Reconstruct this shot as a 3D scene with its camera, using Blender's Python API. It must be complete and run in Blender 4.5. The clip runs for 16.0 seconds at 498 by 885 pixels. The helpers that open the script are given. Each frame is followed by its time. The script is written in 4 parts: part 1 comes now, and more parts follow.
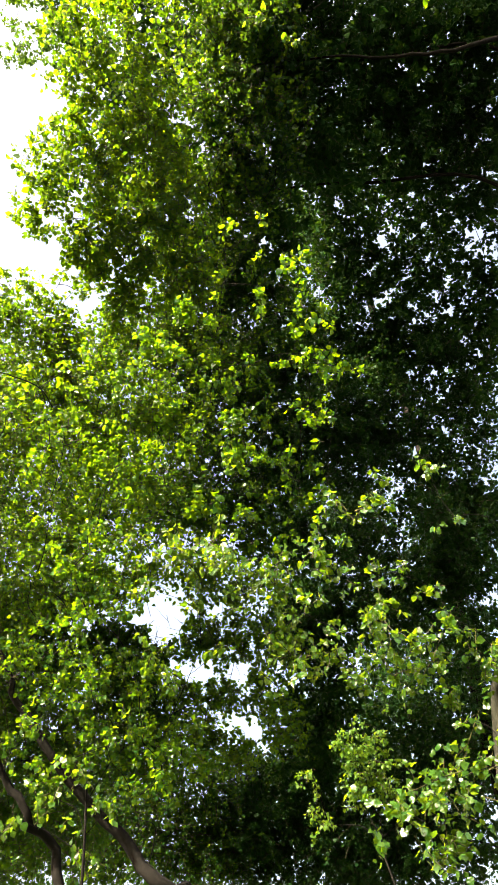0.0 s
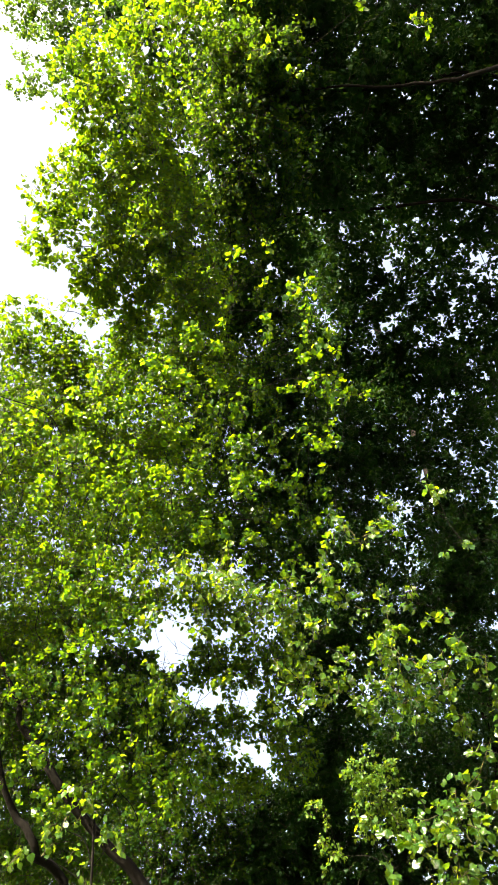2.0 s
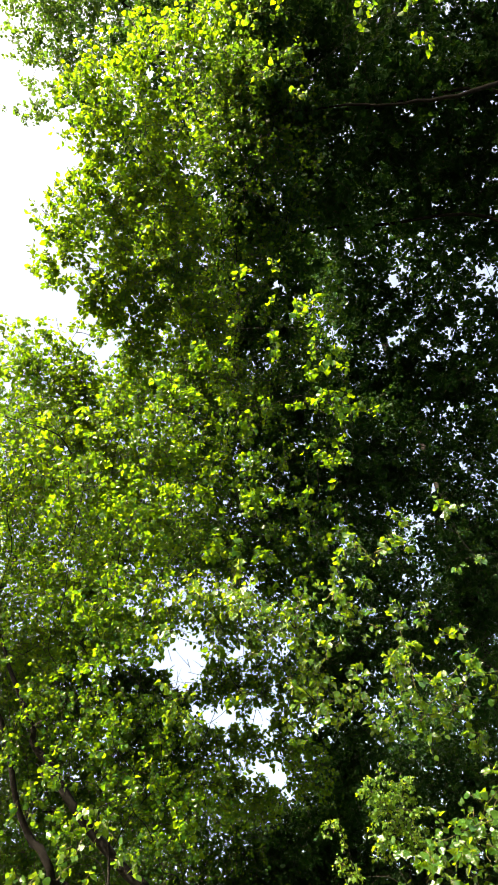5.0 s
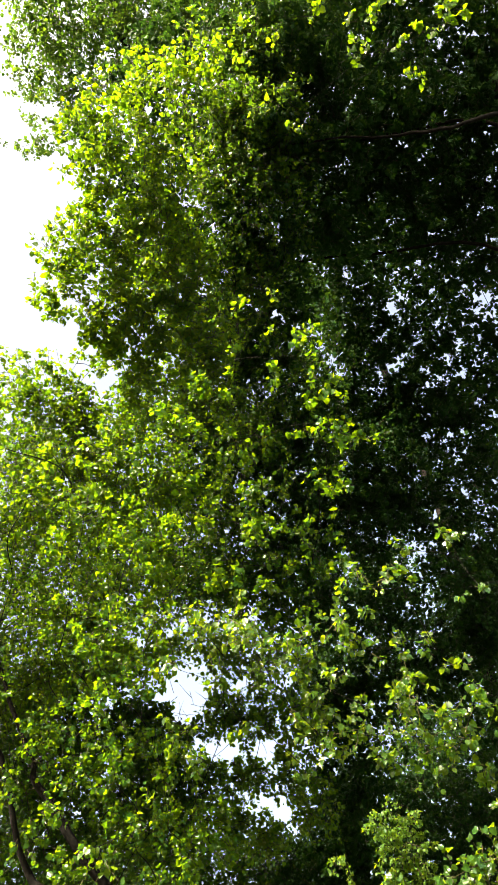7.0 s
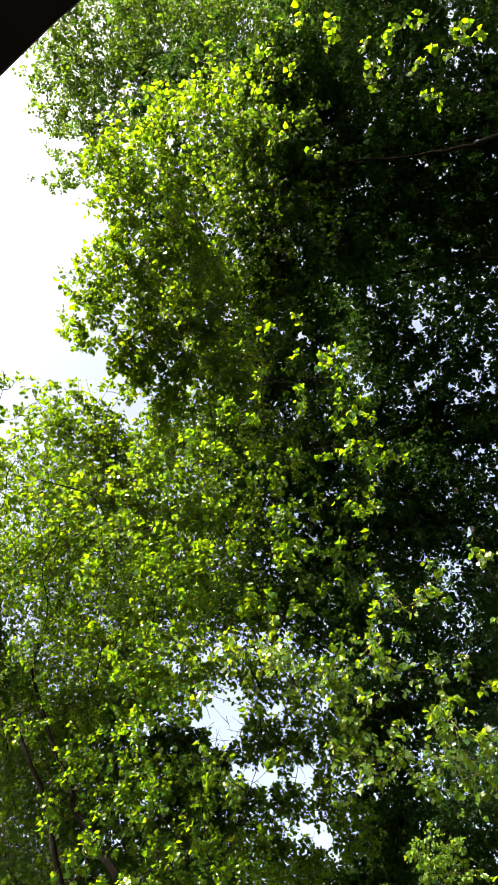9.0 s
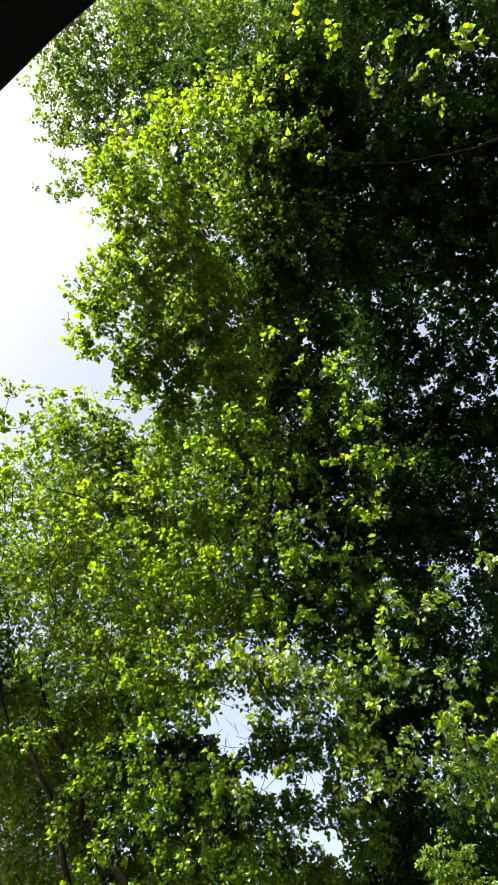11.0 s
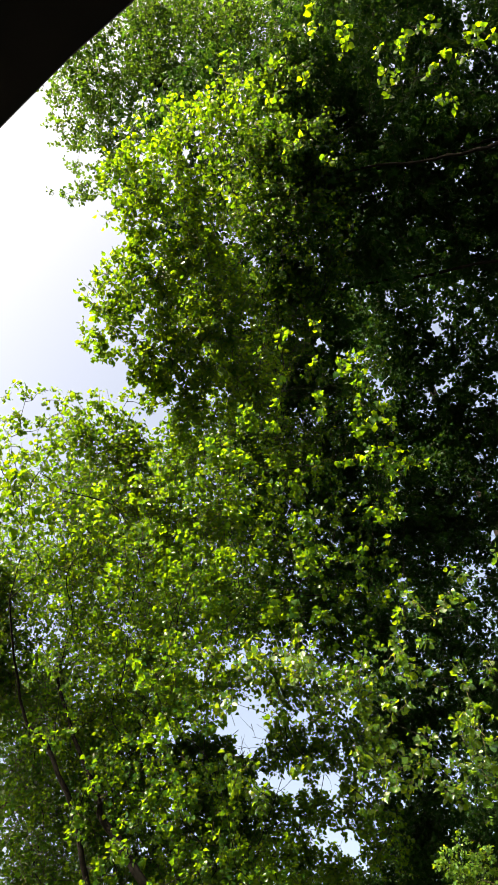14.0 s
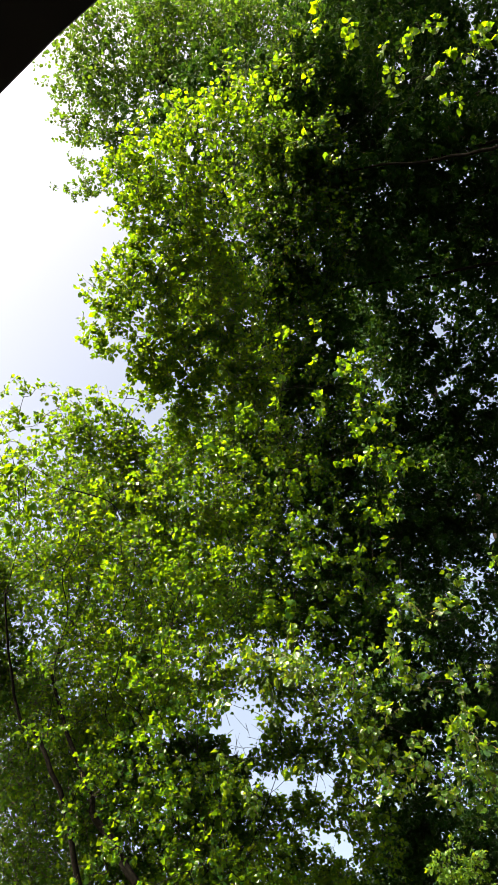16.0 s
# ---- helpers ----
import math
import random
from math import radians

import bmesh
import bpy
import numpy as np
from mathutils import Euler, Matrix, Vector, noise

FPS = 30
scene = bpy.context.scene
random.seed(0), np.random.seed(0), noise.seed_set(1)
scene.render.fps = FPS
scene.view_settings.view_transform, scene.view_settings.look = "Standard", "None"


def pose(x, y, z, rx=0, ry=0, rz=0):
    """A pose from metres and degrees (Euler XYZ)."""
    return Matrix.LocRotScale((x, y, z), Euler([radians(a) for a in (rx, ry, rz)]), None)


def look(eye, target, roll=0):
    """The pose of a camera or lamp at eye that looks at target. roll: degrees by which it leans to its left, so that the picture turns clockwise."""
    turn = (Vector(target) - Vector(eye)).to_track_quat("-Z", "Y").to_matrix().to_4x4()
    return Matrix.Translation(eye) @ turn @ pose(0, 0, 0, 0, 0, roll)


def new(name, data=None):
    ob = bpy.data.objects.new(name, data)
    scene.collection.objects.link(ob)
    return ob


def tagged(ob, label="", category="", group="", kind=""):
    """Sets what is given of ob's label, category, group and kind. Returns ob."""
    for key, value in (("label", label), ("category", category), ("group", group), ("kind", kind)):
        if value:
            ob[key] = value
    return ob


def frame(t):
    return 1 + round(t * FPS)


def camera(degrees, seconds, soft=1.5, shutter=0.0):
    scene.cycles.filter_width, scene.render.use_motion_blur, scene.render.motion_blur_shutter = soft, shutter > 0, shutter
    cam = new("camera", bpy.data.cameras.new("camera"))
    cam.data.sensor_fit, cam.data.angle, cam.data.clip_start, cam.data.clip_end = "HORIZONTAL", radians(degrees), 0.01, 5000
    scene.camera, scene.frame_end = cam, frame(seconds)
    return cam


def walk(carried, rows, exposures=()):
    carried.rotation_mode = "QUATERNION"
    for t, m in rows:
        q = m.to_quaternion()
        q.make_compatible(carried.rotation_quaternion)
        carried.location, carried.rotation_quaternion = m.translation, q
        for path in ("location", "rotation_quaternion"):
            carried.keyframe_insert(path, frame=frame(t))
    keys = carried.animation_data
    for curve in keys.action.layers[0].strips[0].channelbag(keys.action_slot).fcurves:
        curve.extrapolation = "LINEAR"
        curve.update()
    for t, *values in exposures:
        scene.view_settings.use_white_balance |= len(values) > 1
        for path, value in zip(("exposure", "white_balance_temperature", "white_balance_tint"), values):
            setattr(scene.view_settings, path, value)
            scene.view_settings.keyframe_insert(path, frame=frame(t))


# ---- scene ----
# ---- camera and its way ----
cam = camera(38.0, 16.0, soft=0.9)
# seconds, place, turn to the left, tilt upwards, lean
ROWS = [
    (0, 0.000, 0.000, 1.600, 0.00, 42.00, 0.00),
    (0.5, -0.006, -0.002, 1.610, 0.04, 42.79, -0.04),
    (1, -0.008, -0.012, 1.602, 0.07, 42.82, 0.25),
    (1.5, -0.001, -0.013, 1.601, 0.53, 43.04, 0.14),
    (2, -0.000, -0.016, 1.604, 0.80, 43.77, 0.26),
    (2.5, 0.001, -0.022, 1.605, 1.16, 44.09, -0.00),
    (3, -0.001, -0.019, 1.608, 1.07, 44.16, -0.33),
    (3.5, 0.002, -0.028, 1.605, 1.47, 43.63, -0.19),
    (4, 0.005, -0.027, 1.606, 1.77, 44.49, -0.12),
    (4.5, -0.000, -0.029, 1.606, 1.88, 44.79, 0.05),
    (7, 0.005, -0.042, 1.616, 1.97, 47.07, -0.52),
    (7.5, 0.010, -0.047, 1.624, 2.83, 47.60, -0.16),
    (8, 0.021, -0.062, 1.617, 2.81, 47.77, -0.65),
    (8.5, 0.013, -0.070, 1.618, 4.92, 48.21, 0.53),
    (11, 0.017, -0.074, 1.621, 6.26, 49.06, 0.47),
    (11.5, 0.014, -0.080, 1.621, 6.89, 48.87, 0.94),
    (12, 0.016, -0.075, 1.622, 7.34, 48.94, 1.42),
    (12.5, 0.018, -0.083, 1.621, 7.54, 48.76, 1.11),
    (13, 0.017, -0.083, 1.622, 7.85, 49.11, 1.07),
    (13.5, 0.016, -0.081, 1.620, 8.03, 49.01, 1.20),
    (14, 0.017, -0.088, 1.618, 7.98, 49.04, 1.37),
    (14.5, 0.014, -0.086, 1.617, 7.72, 49.60, 1.14),
    (15, 0.019, -0.090, 1.622, 7.80, 49.95, 0.98),
    (15.5, 0.017, -0.085, 1.617, 8.99, 49.68, 2.07),
    (16, 0.031, -0.070, 1.632, 8.13, 48.98, 2.38),
]
walk(cam, [(t, pose(x, y, z, 90 + tilt, 0, turn) @ pose(0, 0, 0, 0, 0, lean)) for t, x, y, z, turn, tilt, lean in ROWS],
     exposures=[(0, 2.78, 7800, 8), (4.5, 2.64, 7800, 8), (8, 2.47, 7800, 8), (11, 2.15, 7800, 7), (16, 2.07, 7800, 7)])

# ---- daylight: clear summer sky, high sun from the side ----
SUN = Vector((-0.52, -0.58, 0.62)).normalized()
world = bpy.data.worlds.new("sky")
scene.world = world
world.use_nodes = True
sky = world.node_tree.nodes.new("ShaderNodeTexSky")
sky.sky_type = "NISHITA"
sky.sun_disc = False
sky.sun_elevation = math.asin(SUN.z)
sky.sun_rotation = math.atan2(SUN.x, SUN.y)
sky.air_density, sky.dust_density, sky.ozone_density = 0.8, 10.0, 0.0
backing = world.node_tree.nodes["Background"]
backing.inputs["Strength"].default_value = 0.15
world.node_tree.links.new(sky.outputs[0], backing.inputs["Color"])
sun_data = bpy.data.lights.new("sun", "SUN")
sun_data.energy, sun_data.angle, sun_data.color = 4.2, radians(0.5), (1.0, 0.94, 0.84)
sun = new("sun", sun_data)
sun.matrix_world = look(SUN * 40, (0, 0, 0))


# ---- materials ----
def material(name):
    m = bpy.data.materials.new(name)
    m.use_nodes = True
    n, l = m.node_tree.nodes, m.node_tree.links
    return m, n, l, n["Principled BSDF"], n["Material Output"]


def ramp(n, l, source, stops):
    r = n.new("ShaderNodeValToRGB")
    while len(r.color_ramp.elements) < len(stops):
        r.color_ramp.elements.new(0.5)
    for e, (p, c) in zip(r.color_ramp.elements, stops):
        e.position, e.color = p, (*c, 1)
    l.new(source, r.inputs["Fac"])
    return r


def leaf_material(name, face, through_colour, share, rough, veins=0.25, gloss=0.4):
    """A thin leaf: a waxy face that reflects, and a blade that lets light through; each leaf a little different."""
    m, n, l, bsdf, out = material(name)
    geo, info = n.new("ShaderNodeNewGeometry"), n.new("ShaderNodeObjectInfo")
    add, wrap = n.new("ShaderNodeMath"), n.new("ShaderNodeMath")
    wrap.operation = "FRACT"
    l.new(geo.outputs["Random Per Island"], add.inputs[0])
    l.new(info.outputs["Random"], add.inputs[1])
    l.new(add.outputs[0], wrap.inputs[0])
    # blotches inside a blade and broad tone shifts from bough to bough
    coord, fine, broad = n.new("ShaderNodeNewGeometry"), n.new("ShaderNodeTexNoise"), n.new("ShaderNodeTexNoise")
    fine.inputs["Scale"].default_value, fine.inputs["Detail"].default_value = 55.0, 3.0
    broad.inputs["Scale"].default_value = 1.6
    l.new(coord.outputs["Position"], fine.inputs["Vector"])
    l.new(coord.outputs["Position"], broad.inputs["Vector"])
    mix = n.new("ShaderNodeMath")
    mix.operation = "MULTIPLY_ADD"
    l.new(broad.outputs["Fac"], mix.inputs[0])
    mix.inputs[1].default_value = 0.5
    l.new(wrap.outputs[0], mix.inputs[2])
    half = n.new("ShaderNodeMath")
    half.operation = "MULTIPLY_ADD"
    l.new(mix.outputs[0], half.inputs[0])
    half.inputs[1].default_value = 0.62
    soft = n.new("ShaderNodeMath")
    soft.operation = "MULTIPLY"
    l.new(fine.outputs["Fac"], soft.inputs[0])
    soft.inputs[1].default_value = 0.12
    l.new(soft.outputs[0], half.inputs[2])

    def spread(c, warm):
        lo = (c[0] * 0.48, c[1] * 0.70, c[2] * 0.9)
        hi = (c[0] * 1.35 * warm, c[1] * 1.18, c[2] * 1.0)
        old = (c[0] * 2.3 * warm, c[1] * 1.25, c[2] * 0.8)
        return [(0.08, lo), (0.45, c), (0.9, hi), (0.995, old)]
    a = ramp(n, l, half.outputs[0], spread(face, 1.0))
    b = ramp(n, l, half.outputs[0], spread(through_colour, 1.15))
    l.new(a.outputs["Color"], bsdf.inputs["Base Color"])
    bsdf.inputs["Roughness"].default_value = rough
    bsdf.inputs["Specular IOR Level"].default_value = gloss
    bump = n.new("ShaderNodeBump")
    bump.inputs["Strength"].default_value, bump.inputs["Distance"].default_value = veins, 0.004
    l.new(fine.outputs["Fac"], bump.inputs["Height"])
    l.new(bump.outputs[0], bsdf.inputs["Normal"])
    glow, blend = n.new("ShaderNodeBsdfTranslucent"), n.new("ShaderNodeMixShader")
    l.new(b.outputs["Color"], glow.inputs["Color"])
    blend.inputs["Fac"].default_value = share
    l.new(bsdf.outputs[0], blend.inputs[1])
    l.new(glow.outputs[0], blend.inputs[2])
    l.new(blend.outputs[0], out.inputs["Surface"])
    return m


def bark_material(name, dark, light, rough=0.9, scale=30.0):
    m, n, l, bsdf, out = material(name)
    coord, stretch = n.new("ShaderNodeTexCoord"), n.new("ShaderNodeMapping")
    stretch.inputs["Scale"].default_value = (1, 1, 0.25)
    l.new(coord.outputs["Object"], stretch.inputs["Vector"])
    grain, patch = n.new("ShaderNodeTexNoise"), n.new("ShaderNodeTexNoise")
    grain.inputs["Scale"].default_value, grain.inputs["Detail"].default_value = scale, 8.0
    patch.inputs["Scale"].default_value = 4.0
    l.new(stretch.outputs[0], grain.inputs["Vector"])
    l.new(coord.outputs["Object"], patch.inputs["Vector"])
    add = n.new("ShaderNodeMath")
    add.operation = "MULTIPLY_ADD"
    l.new(patch.outputs["Fac"], add.inputs[0])
    add.inputs[1].default_value = 0.5
    l.new(grain.outputs["Fac"], add.inputs[2])
    r = ramp(n, l, add.outputs[0], [(0.45, dark), (0.95, light)])
    l.new(r.outputs["Color"], bsdf.inputs["Base Color"])
    bsdf.inputs["Roughness"].default_value = rough
    bsdf.inputs["Specular IOR Level"].default_value = 0.1
    bump = n.new("ShaderNodeBump")
    bump.inputs["Strength"].default_value, bump.inputs["Distance"].default_value = 0.7, 0.01
    l.new(grain.outputs["Fac"], bump.inputs["Height"])
    l.new(bump.outputs[0], bsdf.inputs["Normal"])
    return m


# darker than SUNNY_LEAF: also stands for the leaning tree's leaves in shade
LEAF = leaf_material("green_leaf", (0.008, 0.034, 0.008), (0.095, 0.205, 0.010), 0.42, 0.26, gloss=0.16)
# deep shade is put into this colour: darker and less translucent than the other leaves
DEEP_SHADE_LEAF = leaf_material("deep_shade_leaf", (0.013, 0.044, 0.011), (0.030, 0.080, 0.007), 0.32, 0.55, gloss=0.04)
# half shade is put into this leaf colour
SHADE_LEAF = leaf_material("shade_green_leaf", (0.009, 0.037, 0.009), (0.046, 0.125, 0.008), 0.36, 0.45, gloss=0.12)
BRIGHT_LEAF = leaf_material("young_green_leaf", (0.050, 0.120, 0.018), (0.200, 0.340, 0.010), 0.50, 0.42, gloss=0.3)
# brighter copy for the lit crowns, sunlight partly put into its colour
SUNNY_LEAF = leaf_material("sunlit_yellow_green_leaf", (0.009, 0.041, 0.009), (0.165, 0.320, 0.010), 0.50, 0.24, gloss=0.3)
GLOSSY_LEAF = leaf_material("waxy_green_leaf", (0.020, 0.066, 0.013), (0.195, 0.340, 0.012), 0.48, 0.20, gloss=0.9)
FAR_LEAF = leaf_material("small_grey_green_leaf", (0.018, 0.050, 0.014), (0.092, 0.200, 0.012), 0.5, 0.5, gloss=0.15)
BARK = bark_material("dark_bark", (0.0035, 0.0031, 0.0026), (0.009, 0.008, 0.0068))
PALE_BARK = bark_material("pale_bare_wood", (0.012, 0.012, 0.009), (0.030, 0.031, 0.023), 0.8, 45.0)
TWIG = bark_material("young_twig", (0.014, 0.012, 0.008), (0.045, 0.038, 0.024), 0.7, 60.0)
GREEN_TWIG = bark_material("green_shoot", (0.03, 0.03, 0.012), (0.08, 0.075, 0.028), 0.6, 60.0)


def cloth_material():
    m, n, l, bsdf, out = material("black_canvas")
    coord, weave, fade = n.new("ShaderNodeTexCoord"), n.new("ShaderNodeTexNoise"), n.new("ShaderNodeTexNoise")
    weave.inputs["Scale"].default_value, fade.inputs["Scale"].default_value = 900.0, 6.0
    l.new(coord.outputs["Object"], weave.inputs["Vector"])
    l.new(coord.outputs["Object"], fade.inputs["Vector"])
    r = ramp(n, l, fade.outputs["Fac"], [(0.3, (0.018, 0.014, 0.020)), (0.75, (0.036, 0.028, 0.040))])
    l.new(r.outputs["Color"], bsdf.inputs["Base Color"])
    bsdf.inputs["Roughness"].default_value = 0.9
    bsdf.inputs["Specular IOR Level"].default_value = 0.15
    bump = n.new("ShaderNodeBump")
    bump.inputs["Strength"].default_value, bump.inputs["Distance"].default_value = 0.3, 0.001
    l.new(weave.outputs["Fac"], bump.inputs["Height"])
    l.new(bump.outputs[0], bsdf.inputs["Normal"])
    return m


def plain_material(name, low, high, rough, metal=0.0, scale=40.0):
    m, n, l, bsdf, out = material(name)
    coord, spots = n.new("ShaderNodeTexCoord"), n.new("ShaderNodeTexNoise")
    spots.inputs["Scale"].default_value, spots.inputs["Detail"].default_value = scale, 6.0
    l.new(coord.outputs["Object"], spots.inputs["Vector"])
    r = ramp(n, l, spots.outputs["Fac"], [(0.3, low), (0.7, high)])
    l.new(r.outputs["Color"], bsdf.inputs["Base Color"])
    bsdf.inputs["Roughness"].default_value, bsdf.inputs["Metallic"].default_value = rough, metal
    return m


CANVAS = cloth_material()
STEEL = plain_material("black_painted_steel", (0.012, 0.012, 0.013), (0.03, 0.03, 0.03), 0.45)
CONCRETE = plain_material("concrete", (0.22, 0.21, 0.20), (0.36, 0.35, 0.33), 0.9)
# dark, so that the added wall behind reflects little light
TIMBER = bark_material("sky_blocker_wood", (0.03, 0.022, 0.016), (0.09, 0.068, 0.05), 0.8, 20.0)
LAWN = plain_material("lawn", (0.025, 0.04, 0.012), (0.06, 0.07, 0.028), 0.95, 0.0, 3.0)


# ---- shape helpers ----
def link_mesh(name, verts, faces, mat, parent=None, smooth=False):
    me = bpy.data.meshes.new(name)
    verts, faces = np.asarray(verts, np.float32), np.asarray(faces, np.int32)
    k = faces.shape[1]
    me.vertices.add(len(verts))
    me.vertices.foreach_set("co", verts.ravel())
    me.loops.add(faces.size)
    me.loops.foreach_set("vertex_index", faces.ravel())
    me.polygons.add(len(faces))
    me.polygons.foreach_set("loop_start", np.arange(0, faces.size, k, dtype=np.int32))
    me.polygons.foreach_set("use_smooth", np.full(len(faces), smooth))
    me.update(calc_edges=True)
    me.materials.append(mat)
    ob = new(name, me)
    if parent:
        ob.parent = parent
    return ob


def part(name, bm, mat, parent, label=""):
    me = bpy.data.meshes.new(name)
    bm.to_mesh(me)
    bm.free()
    me.materials.append(mat)
    ob = new(name, me)
    ob.parent = parent
    return tagged(ob, label)


def smooth_path(points, steps=6):
    """A rounded line through the points (Catmull-Rom)."""
    p = [np.asarray(q, float) for q in points]
    p = [2 * p[0] - p[1], *p, 2 * p[-1] - p[-2]]
    out = []
    for a, b, c, d in zip(p, p[1:], p[2:], p[3:]):
        for s in np.arange(steps) / steps:
            out.append(0.5 * (2 * b + (c - a) * s + (2 * a - 5 * b + 4 * c - d) * s * s + (3 * b - a - 3 * c + d) * s ** 3))
    return np.array([*out, p[-2]])


def tube(path, radii, sides, rough=0.0, rng=None):
    """A tapered round stem along the path, as vertices and four-cornered faces."""
    path = np.asarray(path, float)
    along = np.gradient(path, axis=0)
    along /= np.linalg.norm(along, axis=1, keepdims=True) + 1e-9
    side = np.cross(along, (0.31, 0.87, 0.38))
    side /= np.linalg.norm(side, axis=1, keepdims=True) + 1e-9
    other = np.cross(along, side)
    turn = np.arange(sides) * 2 * np.pi / sides
    r = np.asarray(radii, float)[:, None, None]
    if rough:
        r = r * (1 + rough * rng.standard_normal((len(path), sides, 1)))
    ring = path[:, None] + r * (np.cos(turn)[None, :, None] * side[:, None] + np.sin(turn)[None, :, None] * other[:, None])
    i, j = np.meshgrid(np.arange(len(path) - 1), np.arange(sides), indexing="ij")
    j2 = (j + 1) % sides
    faces = np.stack([i * sides + j, i * sides + j2, (i + 1) * sides + j2, (i + 1) * sides + j], -1).reshape(-1, 4)
    return ring.reshape(-1, 3), faces


def blade(stations, fold, droop, tooth=0.0):
    """One leaf of length 1 along +y, its face up +z: vertices and triangles. stations: (along, half width)."""
    v = [(0, 0, 0)]
    for k, (s, w) in enumerate(stations):
        z = -droop * s * s
        jag = tooth * (1 if k % 2 else -1)
        v += [(-w, s + jag - 0.04, z + fold * w), (0, s, z), (w, s - jag - 0.04, z + fold * w * 0.8)]
    v.append((0.02, 1, -droop * 1.1))
    t = [(0, 2, 1), (0, 3, 2)]
    n = len(stations)
    for k in range(n - 1):
        a, b = 1 + 3 * k, 4 + 3 * k
        t += [(a, a + 1, b + 1), (a, b + 1, b), (a + 1, a + 2, b + 2), (a + 1, b + 2, b + 1)]
    a = 1 + 3 * (n - 1)
    t += [(a, a + 1, len(v) - 1), (a + 1, a + 2, len(v) - 1)]
    return np.array(v), np.array(t)


SMALL_LEAF = blade([(0.16, 0.36), (0.60, 0.38)], 0.35, 0.2)
HEX_LEAF = (np.array([(0, 0, 0), (-0.36, 0.22, 0.12), (-0.37, 0.62, 0.06), (0.02, 1, -0.16), (0.36, 0.64, 0.10), (0.37, 0.20, 0.07)]),
            np.array([(1, 0, 5), (1, 5, 4), (1, 4, 2), (2, 4, 3)]))


def scalloped(fold, droop, wave, lean):
    """A broad glossy leaf with a scalloped, wavy edge, length 1 along +y."""
    widths = (0.17, 0.34, 0.38, 0.46, 0.41, 0.43, 0.31, 0.25, 0.10)
    v = [(0, 0, 0)]
    for k, w in enumerate(widths):
        y = 0.03 + 0.104 * k
        z = -droop * y * y
        ripple = wave * math.sin(2.3 * k)
        v += [(-w * (1 - lean), y - 0.03, z + fold * w + ripple), (lean * 0.1, y, z), (w * (1 + lean), y - 0.02, z + fold * w * 0.7 - ripple)]
    v.append((0.03, 1, -droop * 1.05))
    t = [(0, 2, 1), (0, 3, 2)]
    n = len(widths)
    for k in range(n - 1):
        a, b = 1 + 3 * k, 4 + 3 * k
        t += [(a, a + 1, b + 1), (a, b + 1, b), (a + 1, a + 2, b + 2), (a + 1, b + 2, b + 1)]
    a = 1 + 3 * (n - 1)
    t += [(a, a + 1, len(v) - 1), (a + 1, a + 2, len(v) - 1)]
    return np.array(v), np.array(t)


SCALLOPED = [scalloped(*k) for k in ((0.25, 0.20, 0.05, 0.0), (0.05, 0.35, 0.07, 0.1), (0.55, 0.10, 0.04, -0.08), (0.15, -0.15, 0.06, 0.05), (0.9, 0.3, 0.05, 0.0))]
HEX_LEAVES = [HEX_LEAF, (HEX_LEAF[0] * (0.8, 1, -1.2), HEX_LEAF[1]), (HEX_LEAF[0] * (1.15, 0.95, 2.2), HEX_LEAF[1])]
TOOTHED = [blade([(-0.02, 0.24), (0.10, 0.40), (0.30, 0.46), (0.50, 0.42), (0.68, 0.30), (0.84, 0.15)], f, d, 0.025)
           for f, d in ((0.50, 0.32), (0.20, 0.12))]


def leaf_frames(rng, tips, normals):
    """Turns for leaves whose tips point along tips and whose faces look about along normals."""
    y = tips / (np.linalg.norm(tips, axis=1, keepdims=True) + 1e-9)
    x = np.cross(y, normals)
    x /= np.linalg.norm(x, axis=1, keepdims=True) + 1e-9
    return np.stack([x, y, np.cross(x, y)], -1)


def grow_bough(rng, centre, radius, count, leaf, sag, hang, per, reach, face):
    """Twigs spreading from the heart of a bough, with leaves along them on short stalks.
    Returns twig paths and, for the leaves, places, turns and sizes."""
    paths, places, turns, sizes = [], [], [], []
    for _ in range(max(2, round(count / per))):
        way = rng.standard_normal(3)
        way /= np.linalg.norm(way)
        start = centre + radius * 0.40 * rng.standard_normal(3)
        way = way + (0, 0, 0.15)
        length = radius * reach * rng.uniform(0.4, 0.85)
        s = np.linspace(0, 1, 3)[:, None]
        bend = rng.standard_normal(3) * 0.14
        path = start + length * (s * way + s * s * (bend - np.array((0, 0, sag))))
        paths.append(path)
        k = per
        u = rng.uniform(0.12, 1.0, k)
        u[0] = 1.0
        at = np.stack([np.interp(u, s[:, 0], path[:, c]) for c in range(3)], -1)
        out = rng.standard_normal((k, 3))
        out /= np.linalg.norm(out, axis=1, keepdims=True)
        tip = out * 0.75 + way * 0.35 + np.array((0, 0, -hang)) + 0.25 * rng.standard_normal((k, 3))
        normal = np.array(face) + 0.75 * rng.standard_normal((k, 3)) + 0.4 * out
        places.append(at + out * leaf * rng.uniform(0.15, 0.6, (k, 1)))
        turns.append(leaf_frames(rng, tip, normal))
        sizes.append(leaf * rng.uniform(0.5, 1.2, k))
    return paths, np.concatenate(places), np.concatenate(turns), np.concatenate(sizes)


